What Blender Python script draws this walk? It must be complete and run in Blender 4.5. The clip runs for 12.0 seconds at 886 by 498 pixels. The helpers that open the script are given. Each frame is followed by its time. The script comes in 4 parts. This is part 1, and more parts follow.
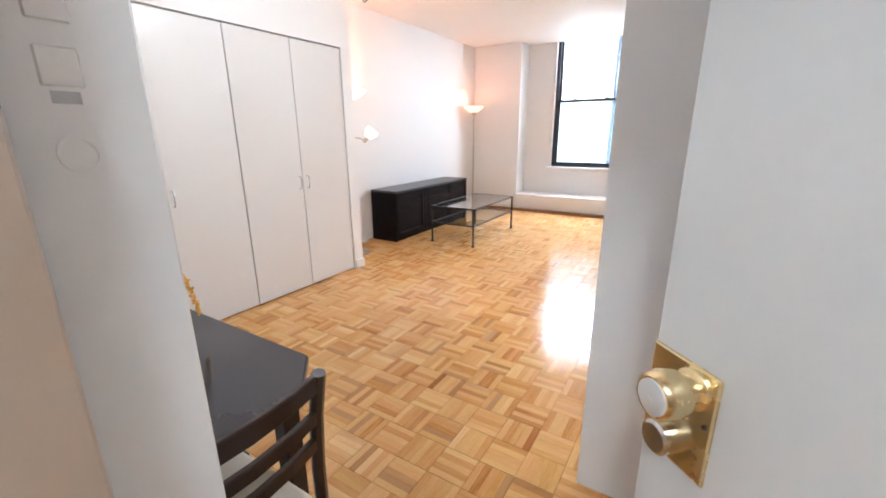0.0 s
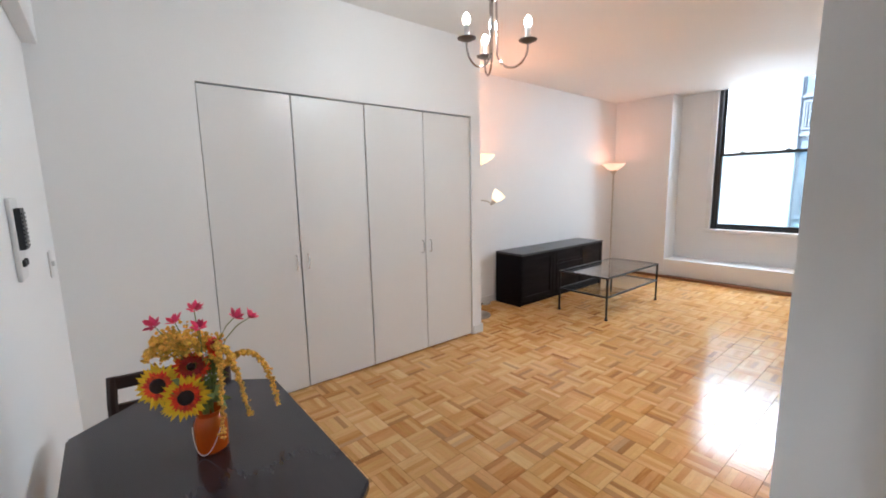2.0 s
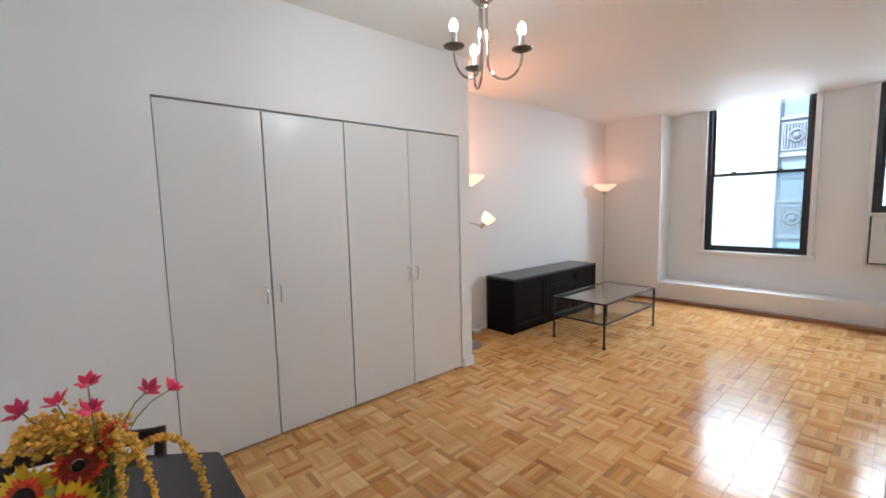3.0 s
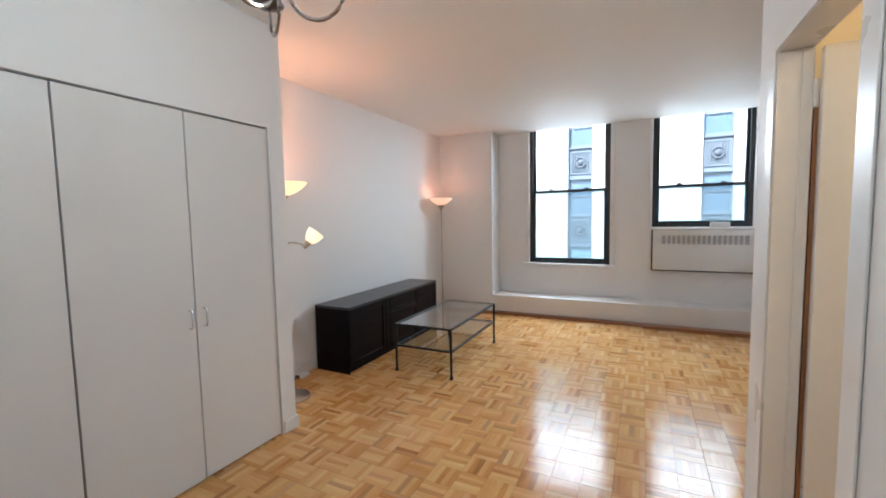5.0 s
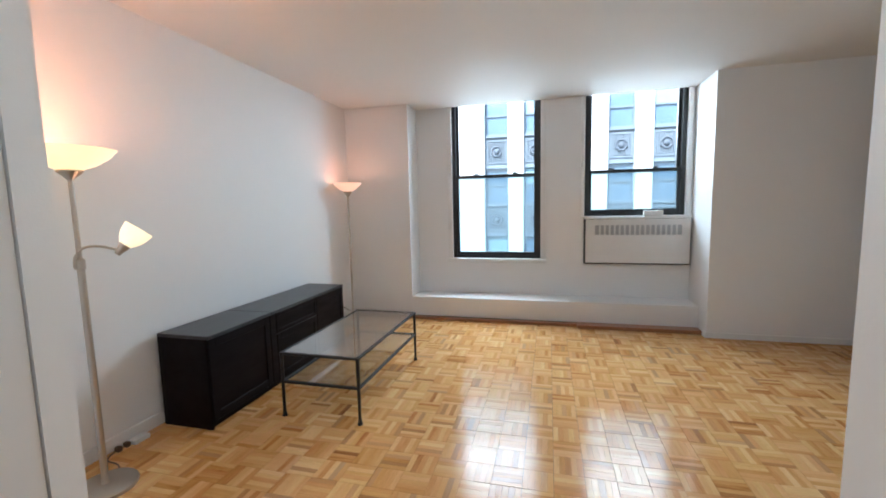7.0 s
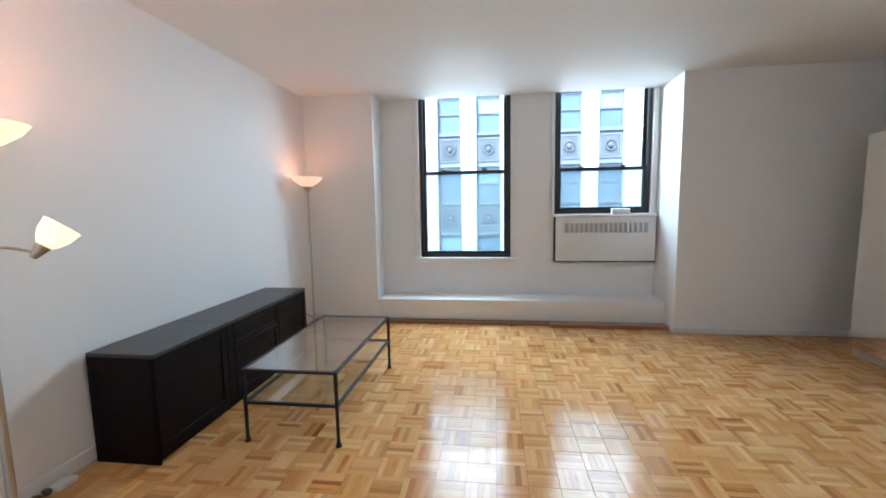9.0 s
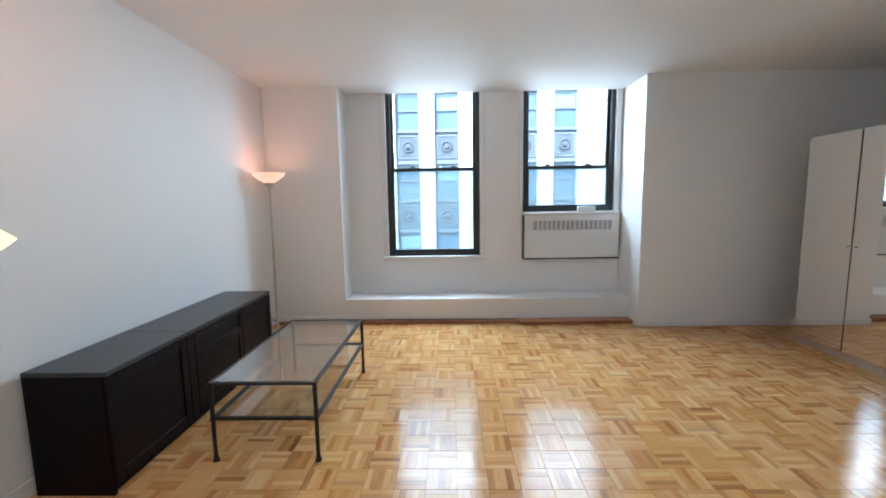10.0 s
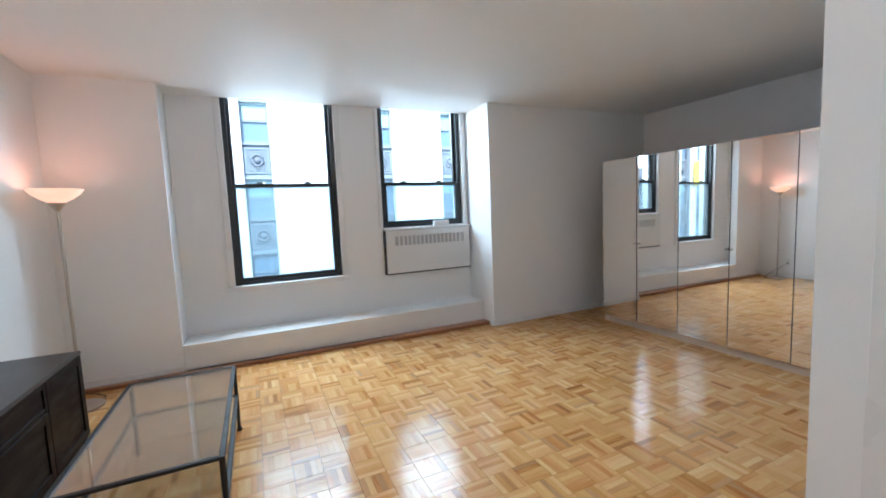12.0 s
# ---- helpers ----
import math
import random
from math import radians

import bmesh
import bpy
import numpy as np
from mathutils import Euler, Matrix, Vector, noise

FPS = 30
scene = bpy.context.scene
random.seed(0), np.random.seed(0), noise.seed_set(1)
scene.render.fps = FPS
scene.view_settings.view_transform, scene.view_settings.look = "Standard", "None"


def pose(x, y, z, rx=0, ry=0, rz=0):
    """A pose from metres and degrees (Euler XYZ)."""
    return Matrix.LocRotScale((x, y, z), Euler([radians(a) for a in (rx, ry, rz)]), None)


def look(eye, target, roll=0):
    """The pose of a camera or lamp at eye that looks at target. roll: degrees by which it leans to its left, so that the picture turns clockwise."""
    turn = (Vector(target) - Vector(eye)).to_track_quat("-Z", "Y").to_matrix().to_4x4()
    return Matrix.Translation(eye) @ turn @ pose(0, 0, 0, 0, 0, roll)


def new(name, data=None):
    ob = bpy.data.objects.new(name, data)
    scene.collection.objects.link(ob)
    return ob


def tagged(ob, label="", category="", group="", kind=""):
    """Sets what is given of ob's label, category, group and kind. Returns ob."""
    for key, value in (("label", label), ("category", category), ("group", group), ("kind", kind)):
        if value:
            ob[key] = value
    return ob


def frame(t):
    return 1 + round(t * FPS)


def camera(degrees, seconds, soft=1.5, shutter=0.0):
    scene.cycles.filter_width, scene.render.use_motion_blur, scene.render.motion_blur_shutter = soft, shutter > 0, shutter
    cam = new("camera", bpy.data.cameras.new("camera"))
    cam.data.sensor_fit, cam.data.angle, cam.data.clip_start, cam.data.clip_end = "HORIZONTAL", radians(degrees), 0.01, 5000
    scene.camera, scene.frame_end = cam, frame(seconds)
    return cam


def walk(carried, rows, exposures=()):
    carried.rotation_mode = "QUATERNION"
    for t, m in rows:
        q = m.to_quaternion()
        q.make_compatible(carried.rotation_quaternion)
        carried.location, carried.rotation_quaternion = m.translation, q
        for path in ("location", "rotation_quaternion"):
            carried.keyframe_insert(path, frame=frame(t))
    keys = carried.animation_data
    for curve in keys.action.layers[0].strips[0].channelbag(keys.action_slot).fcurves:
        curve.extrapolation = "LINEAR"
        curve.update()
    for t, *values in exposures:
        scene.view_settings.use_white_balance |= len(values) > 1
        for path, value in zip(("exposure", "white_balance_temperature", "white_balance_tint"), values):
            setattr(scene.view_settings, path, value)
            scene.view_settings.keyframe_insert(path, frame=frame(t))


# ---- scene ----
cam = camera(94.7, 12.0, soft=1.8)

PATH = [
    (0, (-0.369, -0.027, 1.316), (-1.381, 1.608, 0.765), -0.4),
    (0.3, (-0.391, 0.038, 1.33), (-1.378, 1.72, 0.886), -1.5),
    (0.5, (-0.406, 0.076, 1.355), (-1.428, 1.746, 0.946), -1.1),
    (1, (-0.405, 0.171, 1.399), (-1.611, 1.739, 1.102), -0.1),
    (1.5, (-0.4, 0.198, 1.406), (-1.779, 1.616, 1.108), 0.2),
    (2, (-0.422, 0.214, 1.405), (-1.95, 1.469, 1.109), -1.1),
    (2.5, (-0.497, 0.299, 1.411), (-2.041, 1.549, 1.186), -0.9),
    (4.3, (-0.898, 0.607, 1.442), (-2.004, 2.261, 1.236), -2.9),
    (4.5, (-0.925, 0.666, 1.439), (-1.941, 2.378, 1.243), -2.4),
    (5, (-1.012, 0.923, 1.438), (-1.89, 2.714, 1.285), -1.1),
    (5.5, (-1.067, 1.132, 1.44), (-1.885, 2.948, 1.258), -0.9),
    (6, (-1.191, 1.382, 1.441), (-1.921, 3.235, 1.262), -1.8),
    (6.5, (-1.288, 1.588, 1.421), (-1.886, 3.486, 1.216), -1.7),
    (7, (-1.319, 1.785, 1.423), (-1.821, 3.709, 1.214), -1.3),
    (7.5, (-1.347, 1.893, 1.418), (-1.764, 3.837, 1.205), -1.3),
    (7.7, (-1.324, 1.905, 1.418), (-1.72, 3.854, 1.205), -1.3),
    (9.5, (-1.712, 1.993, 1.397), (-1.884, 3.973, 1.173), -0.9),
    (10, (-1.771, 2.036, 1.411), (-1.814, 4.022, 1.176), -0.9),
    (10.5, (-1.902, 2.114, 1.405), (-1.731, 4.094, 1.176), -1.1),
    (11, (-2.038, 2.169, 1.422), (-1.622, 4.112, 1.2), -1.6),
    (11.5, (-2.214, 2.213, 1.438), (-1.556, 4.09, 1.232), -2.1),
    (12, (-2.324, 2.24, 1.432), (-1.492, 4.05, 1.248), -2.5),
]
walk(cam, [(t, look(eye, target, roll)) for t, eye, target, roll in PATH],
     exposures=[(0, 3.10, 5500, 5), (0.5, 2.90, 5650, 6), (1.0, 2.76, 5600, 5), (2.0, 2.57, 5500, 3), (2.7, 2.44, 5500, 3), (4.5, 2.13, 5420, 1), (7.7, 2.17, 5180, -3), (12, 2.25, 4950, -4)])

# ---- world, sun, lamps ----
world = bpy.data.worlds.new("sky")
scene.world = world
world.use_nodes = True
wt = world.node_tree
sky = wt.nodes.new("ShaderNodeTexSky")
sky.sky_type, sky.sun_disc = "NISHITA", False
sky.sun_elevation, sky.sun_rotation = radians(48), radians(200)
sky.air_density, sky.dust_density = 1.0, 2.5
wt.links.new(sky.outputs[0], wt.nodes["Background"].inputs[0])
wt.nodes["Background"].inputs[1].default_value = 0.15


def lamp(name, kind, m, energy, color, size=0.05):
    data = bpy.data.lights.new(name, kind)
    data.energy, data.color = energy, color
    if kind == "SUN":
        data.angle = radians(0.6)
    elif kind == "AREA":
        data.size = size
    else:
        data.shadow_soft_size = size
    ob = new(name, data)
    ob.matrix_world = m
    return ob


WARM = (1.0, 0.385, 0.22)
sun = lamp("sun", "SUN", look((0, 0, 20), (6.0, 16.5, 0.5)), 3.2, (1.0, 0.96, 0.9))
# added area lamps high outside both windows, standing in for sky daylight
for nm, wx, wz, ww, wh, watts in (("window_light", -2.05, 3.22, 1.9, 2.3, 60.0), ("window_light", -0.22, 3.22, 1.5, 2.3, 39.0)):
    sl = lamp(nm, "AREA", pose(wx, 8.2, wz, -57, 0, 0), watts, (0.96, 0.975, 1.0), ww)
    sl.data.shape, sl.data.size_y = "RECTANGLE", wh

# ---- materials ----
MATS = {}


def mat(name, base, rough=0.5, metal=0.0, vary=0.06, scale=6.0, bump=0.0, bump_scale=60.0, island=0.0, coat=0.0,
        stretch=(1, 1, 1), emit=None, emit_strength=0.0, trans=0.0, rough_vary=0.08, spec=0.5):
    """Principled paint, wood or metal with two scales of mottling and relief."""
    if name in MATS:
        return MATS[name]
    m = bpy.data.materials.new(name)
    MATS[name] = m
    m.use_nodes = True
    nt = m.node_tree
    N, L = nt.nodes, nt.links
    p = N["Principled BSDF"]
    co = N.new("ShaderNodeTexCoord")
    mp = N.new("ShaderNodeMapping")
    mp.inputs["Scale"].default_value = stretch
    L.new(co.outputs["Object"], mp.inputs[0])
    n1 = N.new("ShaderNodeTexNoise")
    n1.inputs["Scale"].default_value, n1.inputs["Detail"].default_value = scale, 5
    L.new(mp.outputs[0], n1.inputs["Vector"])
    n2 = N.new("ShaderNodeTexNoise")
    n2.inputs["Scale"].default_value, n2.inputs["Detail"].default_value = scale * 14, 3
    L.new(mp.outputs[0], n2.inputs["Vector"])
    mix = N.new("ShaderNodeMath")
    mix.operation = "MULTIPLY_ADD"
    L.new(n2.outputs[0], mix.inputs[0])
    mix.inputs[1].default_value = 0.45
    L.new(n1.outputs[0], mix.inputs[2])
    mr = N.new("ShaderNodeMapRange")
    mr.inputs[1].default_value, mr.inputs[2].default_value = 0.4, 1.05
    mr.inputs[3].default_value, mr.inputs[4].default_value = 1 - vary, 1 + vary
    L.new(mix.outputs[0], mr.inputs[0])
    hsv = N.new("ShaderNodeHueSaturation")
    hsv.inputs["Color"].default_value = (*base, 1)
    L.new(mr.outputs[0], hsv.inputs["Value"])
    if island:
        geo, oi = N.new("ShaderNodeNewGeometry"), N.new("ShaderNodeObjectInfo")
        add = N.new("ShaderNodeMath")
        add.operation = "ADD"
        L.new(geo.outputs["Random Per Island"], add.inputs[0])
        L.new(oi.outputs["Random"], add.inputs[1])
        fr = N.new("ShaderNodeMath")
        fr.operation = "FRACT"
        L.new(add.outputs[0], fr.inputs[0])
        ir = N.new("ShaderNodeMapRange")
        ir.inputs[3].default_value, ir.inputs[4].default_value = 1 - island, 1 + island
        L.new(fr.outputs[0], ir.inputs[0])
        mul = N.new("ShaderNodeMath")
        mul.operation = "MULTIPLY"
        L.new(mr.outputs[0], mul.inputs[0])
        L.new(ir.outputs[0], mul.inputs[1])
        L.new(mul.outputs[0], hsv.inputs["Value"])
        hr = N.new("ShaderNodeMapRange")
        hr.inputs[3].default_value, hr.inputs[4].default_value = 0.5 - island * 0.045, 0.5 + island * 0.03
        sw = N.new("ShaderNodeMath")
        sw.operation, sw.inputs[1].default_value = "MULTIPLY", 7.31
        L.new(fr.outputs[0], sw.inputs[0])
        f2 = N.new("ShaderNodeMath")
        f2.operation = "FRACT"
        L.new(sw.outputs[0], f2.inputs[0])
        L.new(f2.outputs[0], hr.inputs[0])
        L.new(hr.outputs[0], hsv.inputs["Hue"])
    L.new(hsv.outputs[0], p.inputs["Base Color"])
    rr = N.new("ShaderNodeMapRange")
    rr.inputs[1].default_value, rr.inputs[2].default_value = 0.35, 0.65
    rr.inputs[3].default_value, rr.inputs[4].default_value = max(0.02, rough - rough * rough_vary * 2), min(1, rough + rough * rough_vary * 2)
    L.new(n1.outputs[0], rr.inputs[0])
    L.new(rr.outputs[0], p.inputs["Roughness"])
    p.inputs["Metallic"].default_value = metal
    p.inputs["Specular IOR Level"].default_value = spec
    p.inputs["Coat Weight"].default_value = coat
    p.inputs["Coat Roughness"].default_value = 0.08
    p.inputs["Transmission Weight"].default_value = trans
    if emit:
        p.inputs["Emission Color"].default_value = (*emit, 1)
        p.inputs["Emission Strength"].default_value = emit_strength
    if bump:
        nb = N.new("ShaderNodeTexNoise")
        nb.inputs["Scale"].default_value, nb.inputs["Detail"].default_value = bump_scale, 4
        L.new(mp.outputs[0], nb.inputs["Vector"])
        b = N.new("ShaderNodeBump")
        b.inputs["Strength"].default_value, b.inputs["Distance"].default_value = 1.0, bump
        L.new(nb.outputs[0], b.inputs["Height"])
        L.new(b.outputs[0], p.inputs["Normal"])
        if coat:
            L.new(b.outputs[0], p.inputs["Coat Normal"])
    return m


def pane_mat(name, tint=(1, 1, 1), gloss=0.025, haze=0.0):
    """Clear thin glass: what passes straight through, and gloss by Fresnel."""
    m = bpy.data.materials.new(name)
    m.use_nodes = True
    nt = m.node_tree
    nt.nodes.remove(nt.nodes["Principled BSDF"])
    tr, gl = nt.nodes.new("ShaderNodeBsdfTransparent"), nt.nodes.new("ShaderNodeBsdfGlossy")
    tr.inputs[0].default_value = (*tint, 1)
    gl.inputs["Roughness"].default_value = 0.01
    lw, mx = nt.nodes.new("ShaderNodeLayerWeight"), nt.nodes.new("ShaderNodeMixShader")
    pw, ma = nt.nodes.new("ShaderNodeMath"), nt.nodes.new("ShaderNodeMath")
    pw.operation, pw.inputs[1].default_value = "POWER", 3.5
    ma.operation, ma.inputs[1].default_value, ma.inputs[2].default_value = "MULTIPLY_ADD", 0.7, gloss
    nt.links.new(lw.outputs["Facing"], pw.inputs[0])
    nt.links.new(pw.outputs[0], ma.inputs[0])
    nt.links.new(ma.outputs[0], mx.inputs[0])
    clear = tr
    if haze:
        tl, hz = nt.nodes.new("ShaderNodeBsdfTranslucent"), nt.nodes.new("ShaderNodeMixShader")
        tl.inputs[0].default_value, hz.inputs[0].default_value = (0.78, 0.85, 0.88, 1), haze
        nt.links.new(tr.outputs[0], hz.inputs[1])
        nt.links.new(tl.outputs[0], hz.inputs[2])
        clear = hz
    nt.links.new(clear.outputs[0], mx.inputs[1])
    nt.links.new(gl.outputs[0], mx.inputs[2])
    nt.links.new(mx.outputs[0], nt.nodes["Material Output"].inputs[0])
    return m


def oak_mat(name, cell, start):
    """Lacquered oak fingers: a tone for each finger and square, grain along the finger, worn gloss."""
    m = bpy.data.materials.new(name)
    m.use_nodes = True
    N, L = m.node_tree.nodes, m.node_tree.links
    p = N["Principled BSDF"]

    def math_node(op, a, b=None, c=None):
        n = N.new("ShaderNodeMath")
        n.operation = op
        for i, v in enumerate((a, b, c)):
            if isinstance(v, (int, float)):
                n.inputs[i].default_value = v
            elif v is not None:
                L.new(v, n.inputs[i])
        return n.outputs[0]

    def spread(v, lo, hi, out_lo, out_hi):
        n = N.new("ShaderNodeMapRange")
        for i, k in enumerate((lo, hi, out_lo, out_hi)):
            n.inputs[i + 1].default_value = k
        L.new(v, n.inputs[0])
        return n.outputs[0]

    def noise(vec, scale, detail):
        n = N.new("ShaderNodeTexNoise")
        n.inputs["Scale"].default_value, n.inputs["Detail"].default_value = scale, detail
        L.new(vec, n.inputs["Vector"])
        return n.outputs[0]

    geo, info = N.new("ShaderNodeNewGeometry"), N.new("ShaderNodeObjectInfo")
    sub = N.new("ShaderNodeVectorMath")
    sub.operation, sub.inputs[1].default_value = "SUBTRACT", start
    L.new(geo.outputs["Position"], sub.inputs[0])
    sep = N.new("ShaderNodeSeparateXYZ")
    L.new(sub.outputs[0], sep.inputs[0])
    ix, iy = (math_node("FLOOR", math_node("DIVIDE", sep.outputs[k], cell)) for k in (0, 1))
    odd = math_node("FLOORED_MODULO", math_node("ADD", ix, iy), 2.0)
    finger = math_node("FRACT", math_node("ADD", geo.outputs["Random Per Island"], info.outputs["Random"]))
    finger2 = math_node("FRACT", math_node("MULTIPLY", finger, 17.31))
    square = N.new("ShaderNodeTexWhiteNoise")
    square.noise_dimensions = "2D"
    cxy = N.new("ShaderNodeCombineXYZ")
    L.new(ix, cxy.inputs[0])
    L.new(iy, cxy.inputs[1])
    L.new(cxy.outputs[0], square.inputs["Vector"])
    # grain runs along y in even squares and along x in odd ones
    even = math_node("SUBTRACT", 1.0, odd)
    across = math_node("ADD", math_node("MULTIPLY", sep.outputs[0], even), math_node("MULTIPLY", sep.outputs[1], odd))
    along = math_node("ADD", math_node("MULTIPLY", sep.outputs[1], even), math_node("MULTIPLY", sep.outputs[0], odd))
    gv = N.new("ShaderNodeCombineXYZ")
    L.new(math_node("MULTIPLY", across, 9.0), gv.inputs[0])
    L.new(along, gv.inputs[1])
    L.new(math_node("MULTIPLY", finger, 40.0), gv.inputs[2])
    grain, fine = noise(gv.outputs[0], 7.0, 4), noise(gv.outputs[0], 38.0, 2)
    tone = math_node("ADD", math_node("MULTIPLY", finger, 0.72), math_node("MULTIPLY", square.outputs["Value"], 0.30))
    tone = math_node("ADD", tone, math_node("MULTIPLY", math_node("SUBTRACT", grain, 0.5), 0.55))
    ramp = N.new("ShaderNodeValToRGB")
    e = ramp.color_ramp.elements
    e[0].position, e[0].color = 0.0, (0.38, 0.158, 0.040, 1)
    e[1].position, e[1].color = 1.0, (0.75, 0.495, 0.230, 1)
    for at, c in ((0.14, (0.515, 0.248, 0.070)), (0.42, (0.62, 0.345, 0.117)), (0.75, (0.685, 0.407, 0.162))):
        k = e.new(at)
        k.color = (*c, 1)
    L.new(tone, ramp.inputs[0])
    # a few fingers are heartwood
    dark = spread(finger2, 0.89, 0.97, 1.0, 0.66)
    hsv = N.new("ShaderNodeHueSaturation")
    L.new(ramp.outputs[0], hsv.inputs["Color"])
    L.new(math_node("MULTIPLY", dark, spread(fine, 0.3, 0.7, 0.93, 1.06)), hsv.inputs["Value"])
    L.new(spread(finger2, 0, 1, 0.503, 0.492), hsv.inputs["Hue"])
    L.new(hsv.outputs[0], p.inputs["Base Color"])
    wear = noise(geo.outputs["Position"], 2.2, 4)
    L.new(spread(wear, 0.35, 0.65, OAK_ROUGH * 0.8, OAK_ROUGH * 1.25), p.inputs["Roughness"])
    p.inputs["Specular IOR Level"].default_value = 0.22
    b = N.new("ShaderNodeBump")
    b.inputs["Strength"].default_value, b.inputs["Distance"].default_value = 1.0, 0.0007
    L.new(math_node("ADD", noise(geo.outputs["Position"], 9.0, 2), math_node("MULTIPLY", grain, 0.10)), b.inputs["Height"])
    L.new(b.outputs[0], p.inputs["Normal"])
    return m


OAK_ROUGH = 0.15
WALL = mat("wall_paint", (0.86, 0.857, 0.855), 0.55, vary=0.008, rough_vary=0.02, scale=1.2, bump=0.0006, bump_scale=90)
CEIL = mat("ceiling_paint", (0.85, 0.845, 0.83), 0.7, vary=0.015, scale=1.0, bump=0.0006, bump_scale=70)
TRIM = mat("trim_paint", (0.82, 0.815, 0.81), 0.32, vary=0.02, scale=3, bump=0.0003, bump_scale=40)
DOORP = mat("closet_paint", (0.80, 0.795, 0.79), 0.24, spec=0.3, vary=0.006, rough_vary=0.02, scale=2, bump=0.0002, bump_scale=30)
ENTRYP = mat("entry_door_paint", (0.62, 0.62, 0.61), 0.35, vary=0.02, scale=3, bump=0.0003, bump_scale=40)
TAN = mat("tan_paint", (0.48, 0.38, 0.29), 0.45, vary=0.04, scale=3, bump=0.0004)
CREAM = mat("cream_paint", (0.80, 0.72, 0.56), 0.5, vary=0.03, scale=2, bump=0.0004)
OAK = oak_mat("oak_parquet", 0.1565, (-3.95, -1.9, 0))
SUBFLOOR = mat("parquet_joint", (0.10, 0.055, 0.025), 0.6, vary=0.2)
REDWOOD = mat("stained_moulding", (0.31, 0.125, 0.045), 0.35, vary=0.25, scale=5, stretch=(0.3, 3, 3), coat=0.3, bump=0.0005)
THRESH = mat("threshold_wood", (0.22, 0.12, 0.06), 0.4, vary=0.25, scale=5)
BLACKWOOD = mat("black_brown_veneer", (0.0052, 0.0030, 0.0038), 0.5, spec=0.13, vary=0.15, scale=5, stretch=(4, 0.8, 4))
# top is lighter than the body; reflected sheen is put into its colour
SIDETOP = mat("black_veneer_sheen_top", (0.030, 0.025, 0.027), 0.33, spec=0.5, rough_vary=0.02, vary=0.05, scale=5, stretch=(4, 0.8, 4))
TABLEW = mat("espresso_tabletop", (0.030, 0.023, 0.028), 0.14, vary=0.10, scale=4, stretch=(0.6, 3, 3))
CHAIRW = mat("espresso_wood", (0.030, 0.014, 0.010), 0.35, vary=0.3, scale=6, bump=0.0004)
SEATF = mat("cream_cushion", (0.62, 0.56, 0.46), 0.85, vary=0.06, scale=12, bump=0.001, bump_scale=300)
IRON = mat("wrought_iron", (0.010, 0.009, 0.0095), 0.5, metal=0.15, vary=0.25, scale=20, bump=0.0008, bump_scale=120)
NICKEL = mat("brushed_nickel", (0.55, 0.50, 0.44), 0.33, metal=1.0, vary=0.08, scale=10, stretch=(1, 1, 0.1))
CHROME = mat("polished_nickel", (0.46, 0.44, 0.43), 0.10, metal=1.0, vary=0.04)
DARKMET = mat("dark_pan_metal", (0.16, 0.15, 0.15), 0.3, metal=1.0, vary=0.1)
BRASS = mat("worn_brass", (0.80, 0.66, 0.38), 0.24, metal=1.0, vary=0.18, scale=25)
STEEL = mat("satin_steel", (0.62, 0.61, 0.60), 0.25, metal=1.0, vary=0.08)
# pale and mostly non-metal: the colour stands in for reflected light
KEYFACE = mat("reflection_toned_nickel", (0.72, 0.72, 0.71), 0.42, metal=0.25, vary=0.05)
SASH = mat("black_aluminium", (0.018, 0.020, 0.022), 0.38, vary=0.15, scale=14)
ACP = mat("unit_enamel", (0.78, 0.78, 0.77), 0.38, vary=0.02, scale=5)
# recess shade put into a grey colour, for grille and latch slot
GREY = mat("grille_shadow", (0.52, 0.53, 0.55), 0.6, vary=0.05)
BLACKP = mat("black_plastic", (0.02, 0.02, 0.022), 0.45, vary=0.1)
WHITEP = mat("white_plastic", (0.75, 0.75, 0.74), 0.4, vary=0.03)
MELAMINE = mat("white_melamine", (0.74, 0.72, 0.69), 0.4, vary=0.02)
PLINTH = mat("birch_plinth", (0.62, 0.48, 0.35), 0.45, vary=0.12, scale=6)
CANDLE = mat("grey_candle_sleeve", (0.55, 0.55, 0.55), 0.4, vary=0.04)
FROST = mat("lamp_glass_glow", (0.9, 0.8, 0.62), 0.5, vary=0.05, emit=(1.0, 0.62, 0.28), emit_strength=0.28)
FROSTB = mat("lamp_glass_pale_glow", (0.9, 0.85, 0.72), 0.5, vary=0.05, emit=(1.0, 0.68, 0.36), emit_strength=0.28)
FROSTC = mat("lamp_glass_pink_glow", (0.85, 0.72, 0.66), 0.5, vary=0.05, emit=(1.0, 0.45, 0.25), emit_strength=0.22)
BULB = mat("bulb_glow", (0.95, 0.9, 0.85), 0.3, vary=0.01, emit=(1.0, 0.88, 0.76), emit_strength=2.2)
MIRROR = mat("mirror_silver", (0.90, 0.875, 0.84), 0.02, metal=1.0, vary=0.004, rough_vary=0.02)
GLASS = pane_mat("window_glass")
SCREENED = pane_mat("screened_window_glass", (0.60, 0.66, 0.69), 0.025, 0.045)
TABGLASS = pane_mat("table_glass", (0.97, 0.975, 0.955), 0.30)
SHELFGLASS = pane_mat("shelf_glass", (0.96, 0.975, 0.965), 0.07)
STONE = mat("pale_limestone", (0.66, 0.65, 0.63), 0.8, vary=0.08, scale=0.8, bump=0.01, bump_scale=4)
SPAND = mat("grey_terracotta", (0.145, 0.165, 0.195), 0.7, vary=0.14, scale=2, bump=0.01, bump_scale=9)
